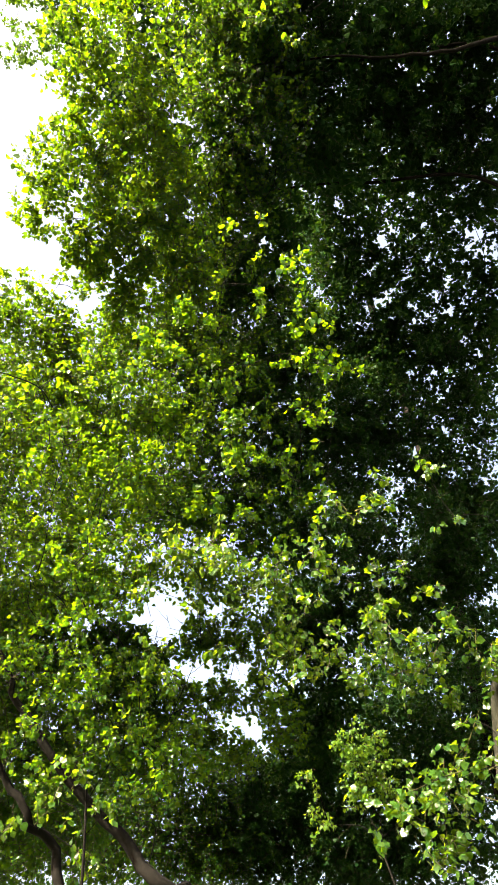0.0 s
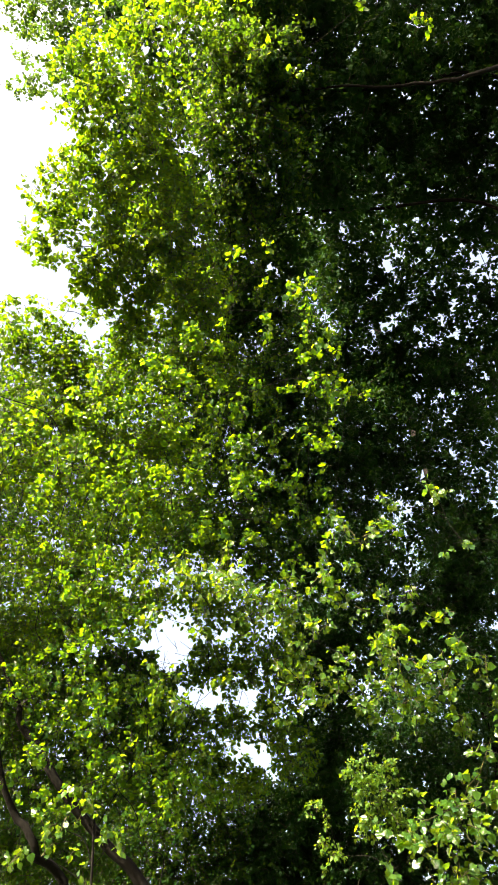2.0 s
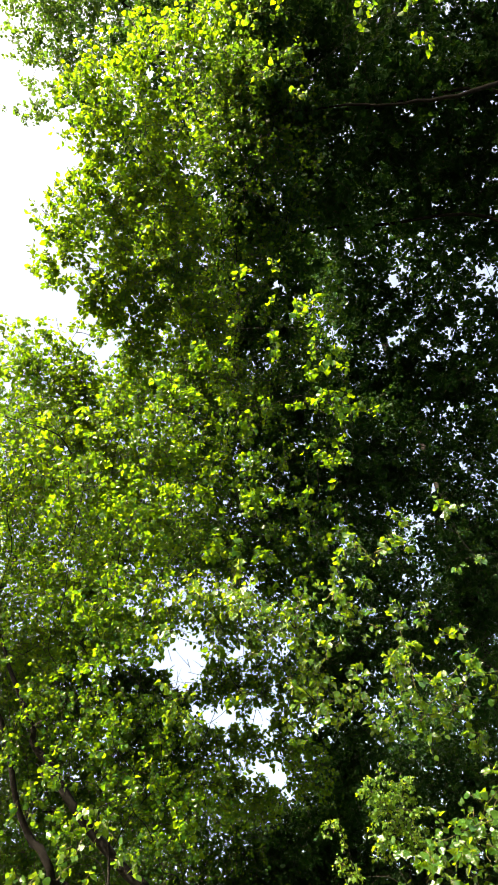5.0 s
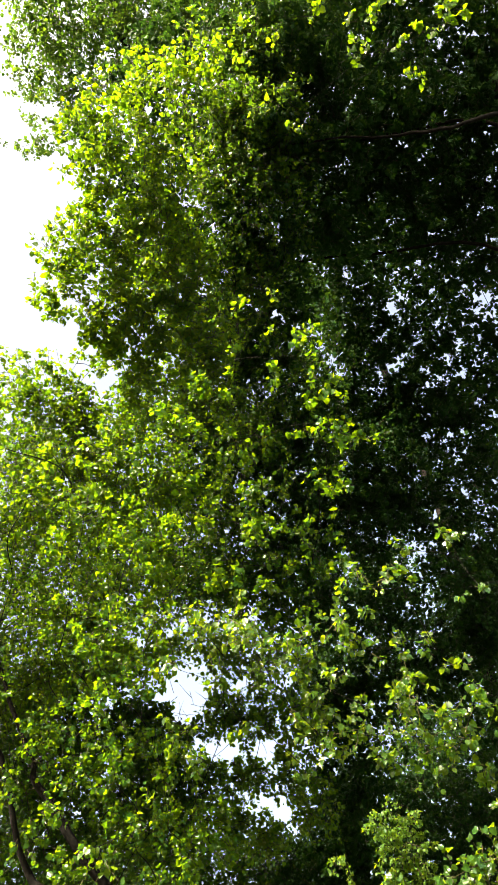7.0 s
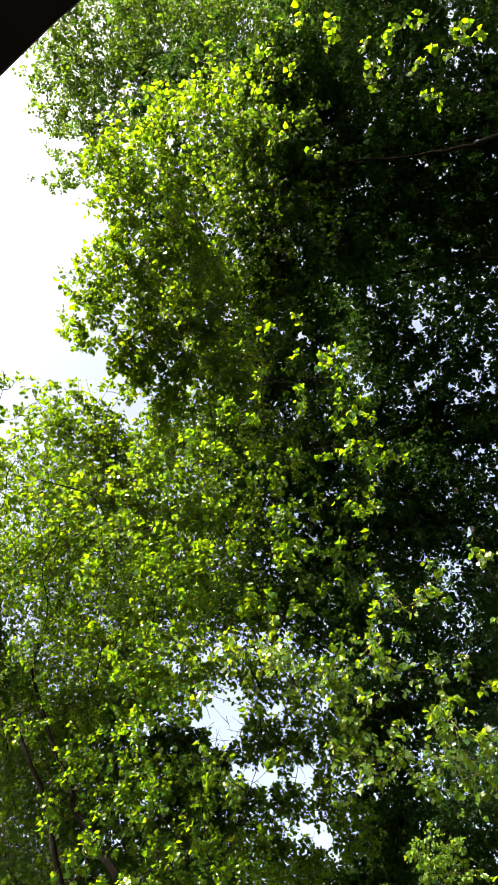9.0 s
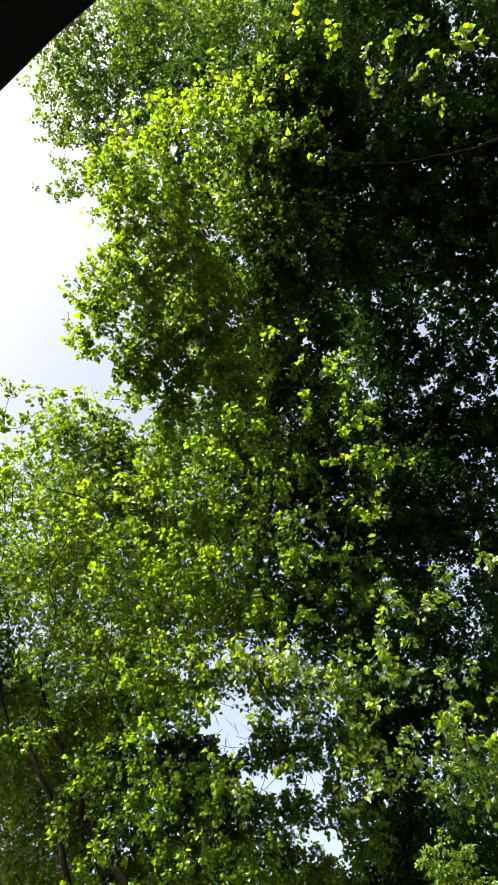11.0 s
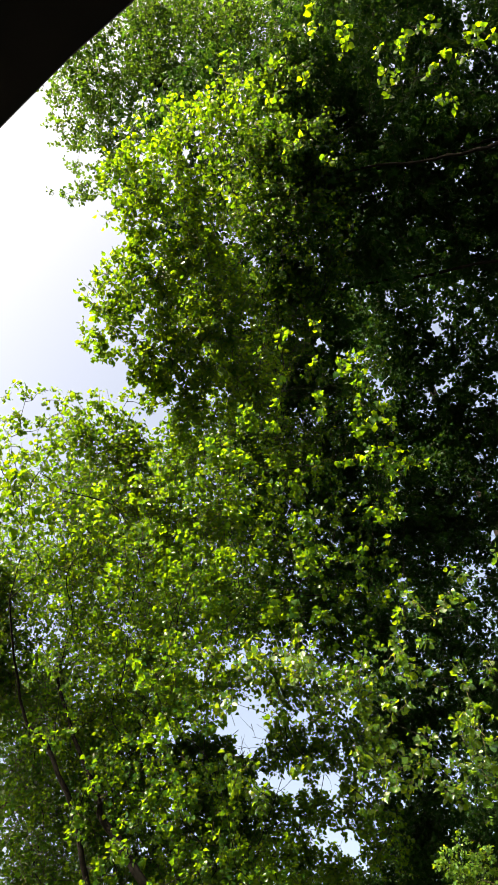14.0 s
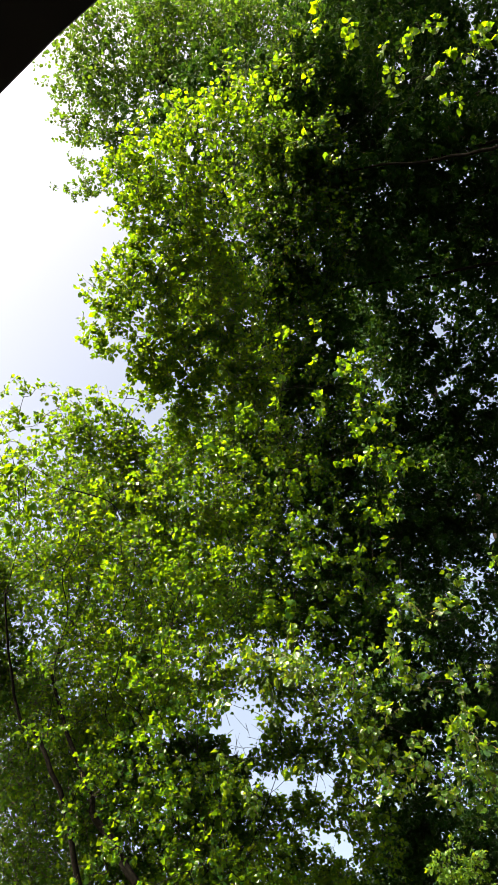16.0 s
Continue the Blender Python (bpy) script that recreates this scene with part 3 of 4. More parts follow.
LEFT_BOUGHS = [
    (-1.68, 3.06, 5.51, 0.23, 1), (-1.41, 3.13, 5.46, 0.24, 1), (-1.72, 3.34, 5.24, 0.35, 0.6),
    (-1.25, 3.36, 5.24, 0.31, 1), (-0.93, 3.29, 5.32, 0.25, 1), (-1.45, 3.58, 5.03, 0.37, 0.6),
    (-1.03, 3.63, 5.00, 0.33, 1), (-1.78, 3.77, 4.85, 0.35, 0.6), (-1.41, 4.06, 4.86, 0.37, 0.6),
    (-0.70, 3.67, 5.24, 0.30, 1), (-0.88, 4.05, 4.89, 0.30, 1), (-1.70, 4.34, 4.59, 0.37, 0.6),
    (-1.34, 4.42, 4.53, 0.30, 1), (-1.80, 4.73, 4.23, 0.37, 1), (-2.06, 3.17, 5.39, 0.21, 0.5),
    (-2.12, 3.50, 5.09, 0.35, 0.4), (-2.21, 3.89, 4.72, 0.39, 0.4), (-1.11, 3.20, 4.57, 0.21, 0.45),
    (-0.85, 3.42, 4.38, 0.19, 0.45), (-1.23, 3.50, 4.29, 0.21, 0.27), (-0.98, 3.71, 4.10, 0.19, 0.45),
    (-0.69, 3.67, 4.15, 0.15, 0.45), (-1.31, 3.80, 4.01, 0.17, 0.27), (-1.47, 3.09, 4.67, 0.21, 0.18),
    (-0.95, 3.00, 4.90, 0.18, 0.5), (-1.15, 4.84, 4.55, 0.15, 1.4), (-1.59, 4.29, 3.41, 0.13, 0.4),
    (-1.42, 4.44, 3.14, 0.13, 0.4), (-1.74, 4.06, 3.76, 0.14, 0.4), (-1.72, 3.82, 4.12, 0.14, 0.24),
    # the bough at x -2.35 is added to shade its neighbours
    (-1.50, 4.10, 3.59, 0.12, 0.4), (-1.60, 3.52, 4.40, 0.13, 0.2), (-2.35, 3.85, 4.89, 0.22, 1.4),
    (-0.48, 3.86, 3.30, 0.11, 0.5), (-0.58, 4.08, 3.09, 0.11, 0.5), (-0.37, 4.07, 2.97, 0.11, 0.5),
    (-0.80, 3.24, 3.86, 0.12, 0.5), (-0.71, 3.58, 3.55, 0.11, 0.5), (-1.22, 2.74, 4.59, 0.14, 0.3),
    (-1.07, 2.81, 4.39, 0.14, 0.3), (-1.14, 3.04, 4.18, 0.12, 0.3), (-0.97, 3.44, 3.81, 0.16, 0.5),
    (-0.73, 3.56, 3.71, 0.14, 0.5), (-0.92, 3.69, 3.58, 0.14, 0.5), (-0.68, 3.84, 3.45, 0.12, 0.5),
    (-0.90, 3.97, 3.32, 0.14, 0.5), (-0.61, 3.97, 3.20, 0.12, 0.5), (-0.40, 4.06, 3.11, 0.11, 0.5),
    (-0.80, 4.11, 3.05, 0.12, 0.5), (-0.29, 4.20, 2.99, 0.11, 0.5), (-0.47, 4.26, 2.93, 0.11, 0.5),
    (-1.13, 2.98, 4.37, 0.14, 0.24), (-0.75, 3.13, 4.24, 0.13, 0.4), (-1.24, 3.18, 5.41, 0.18, 1),
    (-1.49, 4.86, 4.38, 0.30, 1), (-1.17, 4.72, 4.39, 0.25, 1.2), (-0.84, 4.65, 4.47, 0.25, 1.2),
    (-0.42, 4.66, 4.47, 0.25, 1.2), (-0.10, 4.74, 4.41, 0.25, 1.2), (-0.36, 5.03, 4.13, 0.21, 1.7),
    (-0.07, 5.04, 4.13, 0.23, 1.2), (0.22, 5.11, 4.07, 0.23, 1.2), (-0.50, 5.33, 3.85, 0.21, 1.7),
    (-0.21, 5.34, 3.85, 0.19, 1.7), (0.08, 5.35, 3.84, 0.21, 1.2), (-0.34, 5.58, 3.62, 0.21, 1.7),
    (-0.06, 5.68, 3.53, 0.19, 1.2), (0.24, 5.54, 3.67, 0.21, 1.2), (-1.21, 3.94, 3.10, 0.12, 0.5),
    # the four boughs beyond x -3 are unseen, added to shade the lower left
    (-1.05, 3.96, 2.87, 0.13, 0.5), (-0.65, 4.35, 2.88, 0.12, 0.5), (-3.30, 3.47, 5.29, 0.50, 1.2),
    (-3.31, 3.90, 4.89, 0.50, 1.2), (-3.04, 3.46, 5.35, 0.42, 1.2), (-3.12, 3.38, 5.18, 0.45, 1.2),
    (-0.55, 2.56, 5.78, 0.17, 0.3), (-0.55, 2.85, 5.71, 0.18, 0.3), (-0.55, 2.91, 5.36, 0.16, 0.3),
    (-0.55, 3.33, 5.40, 0.17, 0.3), (-0.57, 3.68, 5.25, 0.18, 0.3), (-0.60, 3.78, 4.97, 0.16, 0.3),
    (-0.52, 3.89, 4.60, 0.19, 0.3), (-1.49, 4.17, 4.22, 0.15, 0.33), (-1.14, 4.04, 4.15, 0.19, 0.55),
    (-1.42, 4.39, 3.98, 0.17, 0.55), (-1.14, 4.17, 3.88, 0.18, 0.55), (-1.43, 4.41, 3.64, 0.20, 0.55),
    (-1.11, 4.22, 3.58, 0.19, 0.55), (-1.04, 4.68, 3.75, 0.18, 0.55), (-0.78, 4.66, 3.84, 0.16, 0.55),
    (-1.24, 4.42, 3.44, 0.15, 0.55), (-1.07, 4.65, 3.46, 0.15, 0.55), (-0.75, 4.73, 3.61, 0.15, 0.55),
    (-0.79, 4.66, 3.30, 0.19, 0.55), (-0.50, 4.82, 3.38, 0.16, 0.55), (-1.07, 4.81, 3.28, 0.19, 0.55),
    (-1.90, 2.52, 5.43, 0.12, 0.12), (-1.75, 2.62, 5.43, 0.12, 0.14), (-1.64, 2.77, 5.50, 0.12, 0.14),
    (-1.96, 2.74, 5.24, 0.16, 0.25), (-1.95, 3.00, 5.02, 0.20, 0.3), (-1.89, 3.08, 4.84, 0.15, 0.35),
    (-1.32, 1.93, 3.86, 0.07, 0.3), (-1.25, 2.02, 3.81, 0.07, 0.3), (-1.24, 2.01, 3.98, 0.06, 0.25),
    (-1.31, 2.05, 3.75, 0.06, 0.25), (-1.17, 2.07, 3.96, 0.05, 0.2), (-1.34, 1.84, 3.93, 0.06, 0.25),
    (-1.29, 2.10, 3.71, 0.05, 0.2), (-1.63, 2.82, 5.61, 0.10, 0.35), (-1.47, 2.88, 5.63, 0.10, 0.4),
    (-1.26, 2.88, 5.70, 0.09, 0.35), (-1.11, 2.98, 5.67, 0.10, 0.45), (-1.77, 2.79, 5.31, 0.12, 0.4),
    (-1.37, 3.00, 5.58, 0.12, 0.6), (-1.85, 2.60, 5.41, 0.08, 0.25), (-1.86, 2.67, 5.21, 0.10, 0.35)]
LEFT_TRUNKS = [([(0.90, 4.90, 0.00), (-0.14, 5.23, 2.22), (-0.51, 4.96, 2.52), (-0.83, 4.87, 2.77), (-1.37, 4.63, 3.33), (-1.58, 4.49, 3.64), (-1.88, 4.19, 4.31)], 0.080, 0.010),
     ([(-0.55, 4.90, 0.00), (-1.11, 5.05, 2.42), (-1.38, 4.80, 2.84), (-1.57, 4.65, 3.16), (-1.80, 4.25, 3.76), (-2.01, 4.11, 3.99), (-2.08, 3.61, 4.54)], 0.046, 0.006)]
grow_tree('leaning_tree', 'leaning dark-trunked tree with sunlit yellow-green leaves', 'tree', 13, LEFT_TRUNKS, LEFT_BOUGHS,
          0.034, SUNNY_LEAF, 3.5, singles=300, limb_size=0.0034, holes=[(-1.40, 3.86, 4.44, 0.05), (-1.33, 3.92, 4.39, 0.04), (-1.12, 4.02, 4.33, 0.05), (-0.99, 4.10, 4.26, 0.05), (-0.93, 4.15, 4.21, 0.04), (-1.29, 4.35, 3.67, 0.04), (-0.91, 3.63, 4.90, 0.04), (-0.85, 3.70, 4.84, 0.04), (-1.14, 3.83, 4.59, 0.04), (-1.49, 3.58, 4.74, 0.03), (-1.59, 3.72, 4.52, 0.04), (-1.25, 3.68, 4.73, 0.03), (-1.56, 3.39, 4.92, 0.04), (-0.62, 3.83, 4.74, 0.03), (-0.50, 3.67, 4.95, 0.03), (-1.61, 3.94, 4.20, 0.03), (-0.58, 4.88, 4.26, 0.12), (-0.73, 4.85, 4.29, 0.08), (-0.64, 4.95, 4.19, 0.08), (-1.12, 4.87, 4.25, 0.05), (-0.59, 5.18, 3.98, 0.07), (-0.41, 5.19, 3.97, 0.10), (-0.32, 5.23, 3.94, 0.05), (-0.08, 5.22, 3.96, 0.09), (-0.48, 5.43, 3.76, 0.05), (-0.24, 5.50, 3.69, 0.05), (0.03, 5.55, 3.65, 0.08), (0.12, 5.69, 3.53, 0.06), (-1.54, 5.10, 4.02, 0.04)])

# includes low boughs of the leaning tree, given darker leaves in place of shade
MIDDLE_BOUGHS = [
    (0.08, 1.36, 7.15, 0.21, 0.35), (0.08, 1.67, 6.86, 0.21, 0.35), (0.00, 2.12, 6.43, 0.20, 0.25),
    (0.02, 2.58, 6.01, 0.21, 0.6), (-0.16, 1.72, 6.93, 0.28, 1.2), (-0.22, 2.10, 6.58, 0.30, 1.2),
    (-0.20, 2.50, 6.35, 0.26, 1.2), (-0.08, 1.41, 7.23, 0.24, 1.2), (-0.26, 2.94, 6.21, 0.25, 1.1),
    (0.07, 2.12, 6.71, 0.28, 0.8), (0.08, 1.71, 7.09, 0.28, 0.8), (-2.05, 4.26, 6.29, 0.37, 0.8),
    (-1.46, 4.43, 6.15, 0.42, 0.8), (-2.07, 4.70, 5.89, 0.45, 0.8), (-1.48, 4.90, 5.71, 0.45, 0.8),
    (-0.92, 4.71, 5.91, 0.42, 0.8), (-2.09, 5.21, 5.41, 0.45, 0.8), (-1.45, 5.35, 5.30, 0.42, 0.8),
    (-0.74, 5.23, 5.43, 0.42, 0.8), (-2.63, 4.86, 5.72, 0.45, 0.7), (0.01, 4.66, 5.16, 0.27, 1),
    (0.04, 4.93, 4.92, 0.23, 1), (-0.09, 4.46, 5.35, 0.27, 1), (-0.44, 4.61, 5.20, 0.27, 1),
    (-1.30, 4.84, 5.23, 0.28, 1), (-1.46, 5.24, 4.85, 0.28, 1), (-0.32, 3.85, 6.18, 0.45, 1),
    (-0.39, 4.40, 5.67, 0.42, 1), (-0.78, 4.76, 5.32, 0.37, 1), (-0.27, 4.92, 5.19, 0.37, 1),
    (-0.35, 6.59, 3.63, 0.37, 1), (-0.78, 6.68, 3.54, 0.37, 1), (-1.12, 6.87, 3.35, 0.42, 1),
    (-0.28, 7.04, 3.21, 0.47, 1), (-2.29, 6.59, 4.26, 0.46, 1.4), (-1.75, 7.13, 3.77, 0.46, 1.4),
    (-2.77, 7.05, 3.81, 0.51, 1.4), (-2.23, 7.56, 3.36, 0.51, 1.4), (-2.83, 6.30, 4.50, 0.51, 1.4),
    (-1.24, 7.00, 3.91, 0.36, 1.4), (-2.16, 6.03, 4.78, 0.41, 1.4), (-2.76, 5.75, 5.02, 0.46, 1.4),
    (-0.99, 3.68, 6.05, 0.29, 0.9), (-0.63, 3.77, 5.97, 0.32, 1), (-0.13, 3.69, 5.79, 0.31, 1),
    (-1.20, 4.94, 4.32, 0.13, 0.3), (-1.85, 6.92, 3.41, 0.45, 1.1), (-1.22, 6.91, 3.15, 0.45, 1.1),
    (-0.61, 6.99, 3.16, 0.45, 1.1), (-1.41, 4.95, 4.03, 0.32, 1), (-1.01, 5.09, 3.92, 0.24, 1),
    (-1.68, 4.97, 3.73, 0.35, 1), (-1.22, 5.19, 3.54, 0.31, 1), (-0.75, 5.33, 3.43, 0.27, 1),
    (-1.55, 5.13, 3.31, 0.34, 1), (-1.41, 5.37, 4.05, 0.19, 1.4), (-2.14, 4.75, 3.92, 0.39, 0.6),
    (-2.16, 5.18, 3.52, 0.39, 0.6), (-1.27, 4.71, 2.90, 0.15, 0.4), (-1.79, 5.45, 3.01, 0.34, 1),
    (-1.32, 5.76, 3.01, 0.35, 1), (-1.02, 5.03, 4.10, 0.25, 1.7), (-0.69, 5.02, 4.13, 0.21, 1.7),
    (-0.78, 5.26, 3.91, 0.23, 1.7), (-0.67, 5.53, 3.65, 0.23, 1.7), (-0.95, 5.40, 3.77, 0.21, 1.7),
    # the boughs at x -2.36, -2.40 and -2.53 are added to cast shade
    (-2.15, 4.33, 4.32, 0.39, 0.5), (-2.36, 4.11, 4.64, 0.24, 1.4), (-2.40, 4.40, 4.37, 0.24, 1.4),
    (-2.53, 4.11, 4.50, 0.27, 1.2), (-0.19, 2.67, 5.99, 0.12, 0.28), (0.08, 2.62, 5.92, 0.13, 0.28),
    (-0.20, 2.90, 5.79, 0.15, 0.28), (0.07, 2.94, 5.81, 0.14, 0.28), (0.40, 2.71, 5.46, 0.16, 0.28),
    (-0.21, 3.10, 5.49, 0.13, 0.28), (0.07, 3.02, 5.46, 0.18, 0.28), (0.36, 3.00, 5.47, 0.16, 0.28),
    (-0.19, 3.18, 5.17, 0.18, 0.28), (0.07, 3.26, 5.25, 0.13, 0.28), (0.38, 3.16, 5.12, 0.15, 0.28),
    (-0.24, 3.35, 4.97, 0.18, 0.28), (0.11, 3.55, 5.15, 0.12, 0.28), (0.43, 3.58, 5.15, 0.14, 0.28),
    (-0.26, 3.85, 5.00, 0.15, 0.28), (0.08, 3.86, 4.93, 0.14, 0.28), (0.35, 3.54, 4.67, 0.14, 0.28),
    (-0.19, 3.79, 4.48, 0.12, 0.28), (0.10, 3.78, 4.51, 0.15, 0.28), (0.34, 3.89, 4.58, 0.16, 0.28),
    (-0.38, 1.52, 6.56, 0.19, 0.3), (-0.04, 1.70, 6.79, 0.21, 0.3), (0.10, 1.55, 6.67, 0.23, 0.3),
    (-0.36, 1.93, 6.71, 0.19, 0.3), (-0.02, 1.91, 6.56, 0.21, 0.3), (0.18, 1.87, 6.77, 0.24, 0.3),
    (-0.28, 2.19, 6.49, 0.22, 0.3), (-0.08, 2.14, 6.22, 0.24, 0.3), (-0.29, 2.46, 6.13, 0.20, 0.3),
    (0.03, 2.62, 6.33, 0.23, 0.3), (0.25, 2.29, 6.31, 0.23, 0.3)]
MIDDLE_TRUNKS = [([(-3.40, 7.00, 0.00), (-3.30, 6.70, 3.00), (-2.90, 6.20, 5.00), (-2.30, 5.60, 6.60)], 0.1, 0.03)]
grow_tree('broadleaf_tree', 'dense green tree standing behind the others', 'tree', 14, MIDDLE_TRUNKS, MIDDLE_BOUGHS,
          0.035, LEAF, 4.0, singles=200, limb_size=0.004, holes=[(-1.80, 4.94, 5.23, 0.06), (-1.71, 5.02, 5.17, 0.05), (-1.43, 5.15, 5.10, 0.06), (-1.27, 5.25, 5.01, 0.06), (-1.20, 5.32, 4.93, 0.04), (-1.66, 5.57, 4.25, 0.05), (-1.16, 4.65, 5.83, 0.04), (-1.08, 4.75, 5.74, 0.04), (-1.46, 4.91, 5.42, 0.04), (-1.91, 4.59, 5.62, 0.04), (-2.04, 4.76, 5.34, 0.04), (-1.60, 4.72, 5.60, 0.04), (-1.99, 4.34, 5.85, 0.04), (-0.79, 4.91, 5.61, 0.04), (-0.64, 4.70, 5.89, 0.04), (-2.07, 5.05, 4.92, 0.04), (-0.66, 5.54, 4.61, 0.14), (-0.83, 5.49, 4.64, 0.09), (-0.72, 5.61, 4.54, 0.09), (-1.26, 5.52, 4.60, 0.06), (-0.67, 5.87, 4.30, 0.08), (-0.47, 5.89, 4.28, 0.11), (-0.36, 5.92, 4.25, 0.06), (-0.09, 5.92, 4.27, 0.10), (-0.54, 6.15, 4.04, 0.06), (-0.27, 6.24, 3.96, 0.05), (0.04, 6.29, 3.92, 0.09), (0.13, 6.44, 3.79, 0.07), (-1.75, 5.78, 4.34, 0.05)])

SHADE_BOUGHS = [
    (0.34, 5.53, 4.50, 0.28, 1.6), (0.59, 5.71, 4.34, 0.28, 1.6), (0.37, 5.97, 4.09, 0.18, 1.4),
    (0.61, 6.22, 3.87, 0.25, 1.6), (1.57, 4.84, 5.60, 0.29, 1.3), (1.86, 5.31, 4.89, 0.33, 1.3),
    (2.07, 5.07, 5.40, 0.29, 1.2), (1.79, 5.31, 5.17, 0.29, 1.2), (1.85, 5.03, 5.43, 0.29, 1.3),
    (0.14, 3.90, 6.01, 0.28, 1.2), (0.39, 4.56, 5.41, 0.28, 1.2), (0.76, 4.40, 5.57, 0.28, 1.2),
    (1.91, 4.42, 6.13, 0.30, 1.3), (1.14, 4.66, 5.75, 0.29, 1.5), (0.95, 4.53, 5.87, 0.24, 1.3),
    (0.61, 6.75, 3.79, 0.24, 1.2), (0.12, 6.80, 3.73, 0.29, 1.2), (0.49, 7.10, 3.46, 0.39, 1.2),
    (-0.09, 7.04, 3.50, 0.34, 1.2), (0.96, 7.47, 3.13, 0.44, 1.2), (0.72, 6.40, 4.12, 0.29, 1.2),
    (0.54, 6.49, 3.75, 0.23, 1.2), (0.31, 6.55, 3.69, 0.23, 1.2), (0.87, 4.28, 6.10, 0.34, 1),
    (1.20, 4.40, 6.00, 0.34, 1), (0.41, 4.39, 5.70, 0.33, 1), (2.05, 6.25, 4.03, 0.52, 1),
    (1.88, 7.06, 3.26, 0.52, 1), (1.56, 7.07, 3.52, 0.44, 1), (1.14, 6.70, 4.13, 0.40, 1),
    (0.12, 3.56, 6.47, 0.37, 1.5), (-0.64, 3.73, 6.28, 0.28, 1.2), (-0.32, 3.95, 5.81, 0.27, 1.2),
    (-0.61, 4.21, 5.70, 0.28, 1.2), (0.09, 4.18, 5.89, 0.42, 1.5), (0.64, 4.52, 6.14, 0.42, 1),
    (0.21, 4.63, 5.48, 0.42, 1), (0.79, 4.84, 5.57, 0.44, 1), (0.37, 5.08, 5.06, 0.40, 1),
    (0.93, 5.14, 5.03, 0.42, 1), (1.51, 4.89, 5.28, 0.42, 0.9), (1.96, 4.68, 5.76, 0.44, 0.9),
    (1.53, 4.66, 6.03, 0.40, 0.85), (1.83, 5.14, 5.05, 0.47, 1), (1.39, 5.43, 4.77, 0.47, 1),
    (1.84, 5.72, 4.51, 0.47, 1), (0.54, 5.57, 4.61, 0.37, 1), (0.96, 5.55, 4.64, 0.42, 1),
    (0.71, 5.95, 4.26, 0.33, 1), (0.46, 6.32, 3.91, 0.33, 1), (0.11, 6.75, 3.50, 0.37, 1),
    (0.76, 6.95, 3.34, 0.47, 0.8), (0.37, 7.21, 3.08, 0.52, 1), (1.31, 7.18, 3.14, 0.47, 1),
    (1.54, 6.64, 4.19, 0.50, 1), (1.92, 7.02, 3.85, 0.50, 1), (0.43, 3.98, 6.08, 0.33, 1),
    (1.13, 6.40, 6.25, 0.50, 1), (0.65, 7.01, 5.78, 0.50, 1), (1.52, 7.24, 5.56, 0.50, 1),
    (1.56, 7.33, 4.90, 0.50, 1), (2.10, 6.54, 6.05, 0.50, 0.9), (1.02, 7.53, 4.07, 0.50, 1.1),
    (1.55, 7.47, 3.95, 0.50, 1), (0.53, 7.32, 3.51, 0.45, 1.1), (1.12, 7.30, 3.32, 0.45, 1.1),
    (2.29, 7.07, 5.02, 0.50, 1), (2.18, 7.50, 4.06, 0.50, 1), (-0.04, 7.21, 3.21, 0.40, 1.1),
    (0.49, 6.77, 6.53, 0.40, 0.8), (0.56, 3.83, 7.65, 0.28, 1.1), (0.34, 3.69, 7.87, 0.28, 1),
    (1.75, 3.73, 7.61, 0.22, 0.9)]
SHADE_TRUNKS = [([(2.40, 6.90, 0.00), (2.20, 6.60, 3.00), (1.90, 6.00, 6.00), (1.50, 5.40, 9.00)], 0.14, 0.04)]
grow_tree('broadleaf_tree', 'tree with leaves coloured dark green for the shade of its neighbours', 'tree', 24, SHADE_TRUNKS, SHADE_BOUGHS,
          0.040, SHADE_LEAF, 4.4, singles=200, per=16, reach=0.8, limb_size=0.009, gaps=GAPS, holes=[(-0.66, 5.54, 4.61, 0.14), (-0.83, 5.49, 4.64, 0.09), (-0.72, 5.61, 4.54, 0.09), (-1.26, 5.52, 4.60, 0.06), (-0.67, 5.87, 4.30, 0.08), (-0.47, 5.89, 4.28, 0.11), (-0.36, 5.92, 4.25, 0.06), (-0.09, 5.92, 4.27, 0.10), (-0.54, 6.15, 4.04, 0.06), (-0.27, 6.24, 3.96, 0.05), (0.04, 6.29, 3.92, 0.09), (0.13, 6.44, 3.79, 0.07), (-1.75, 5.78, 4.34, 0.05)])

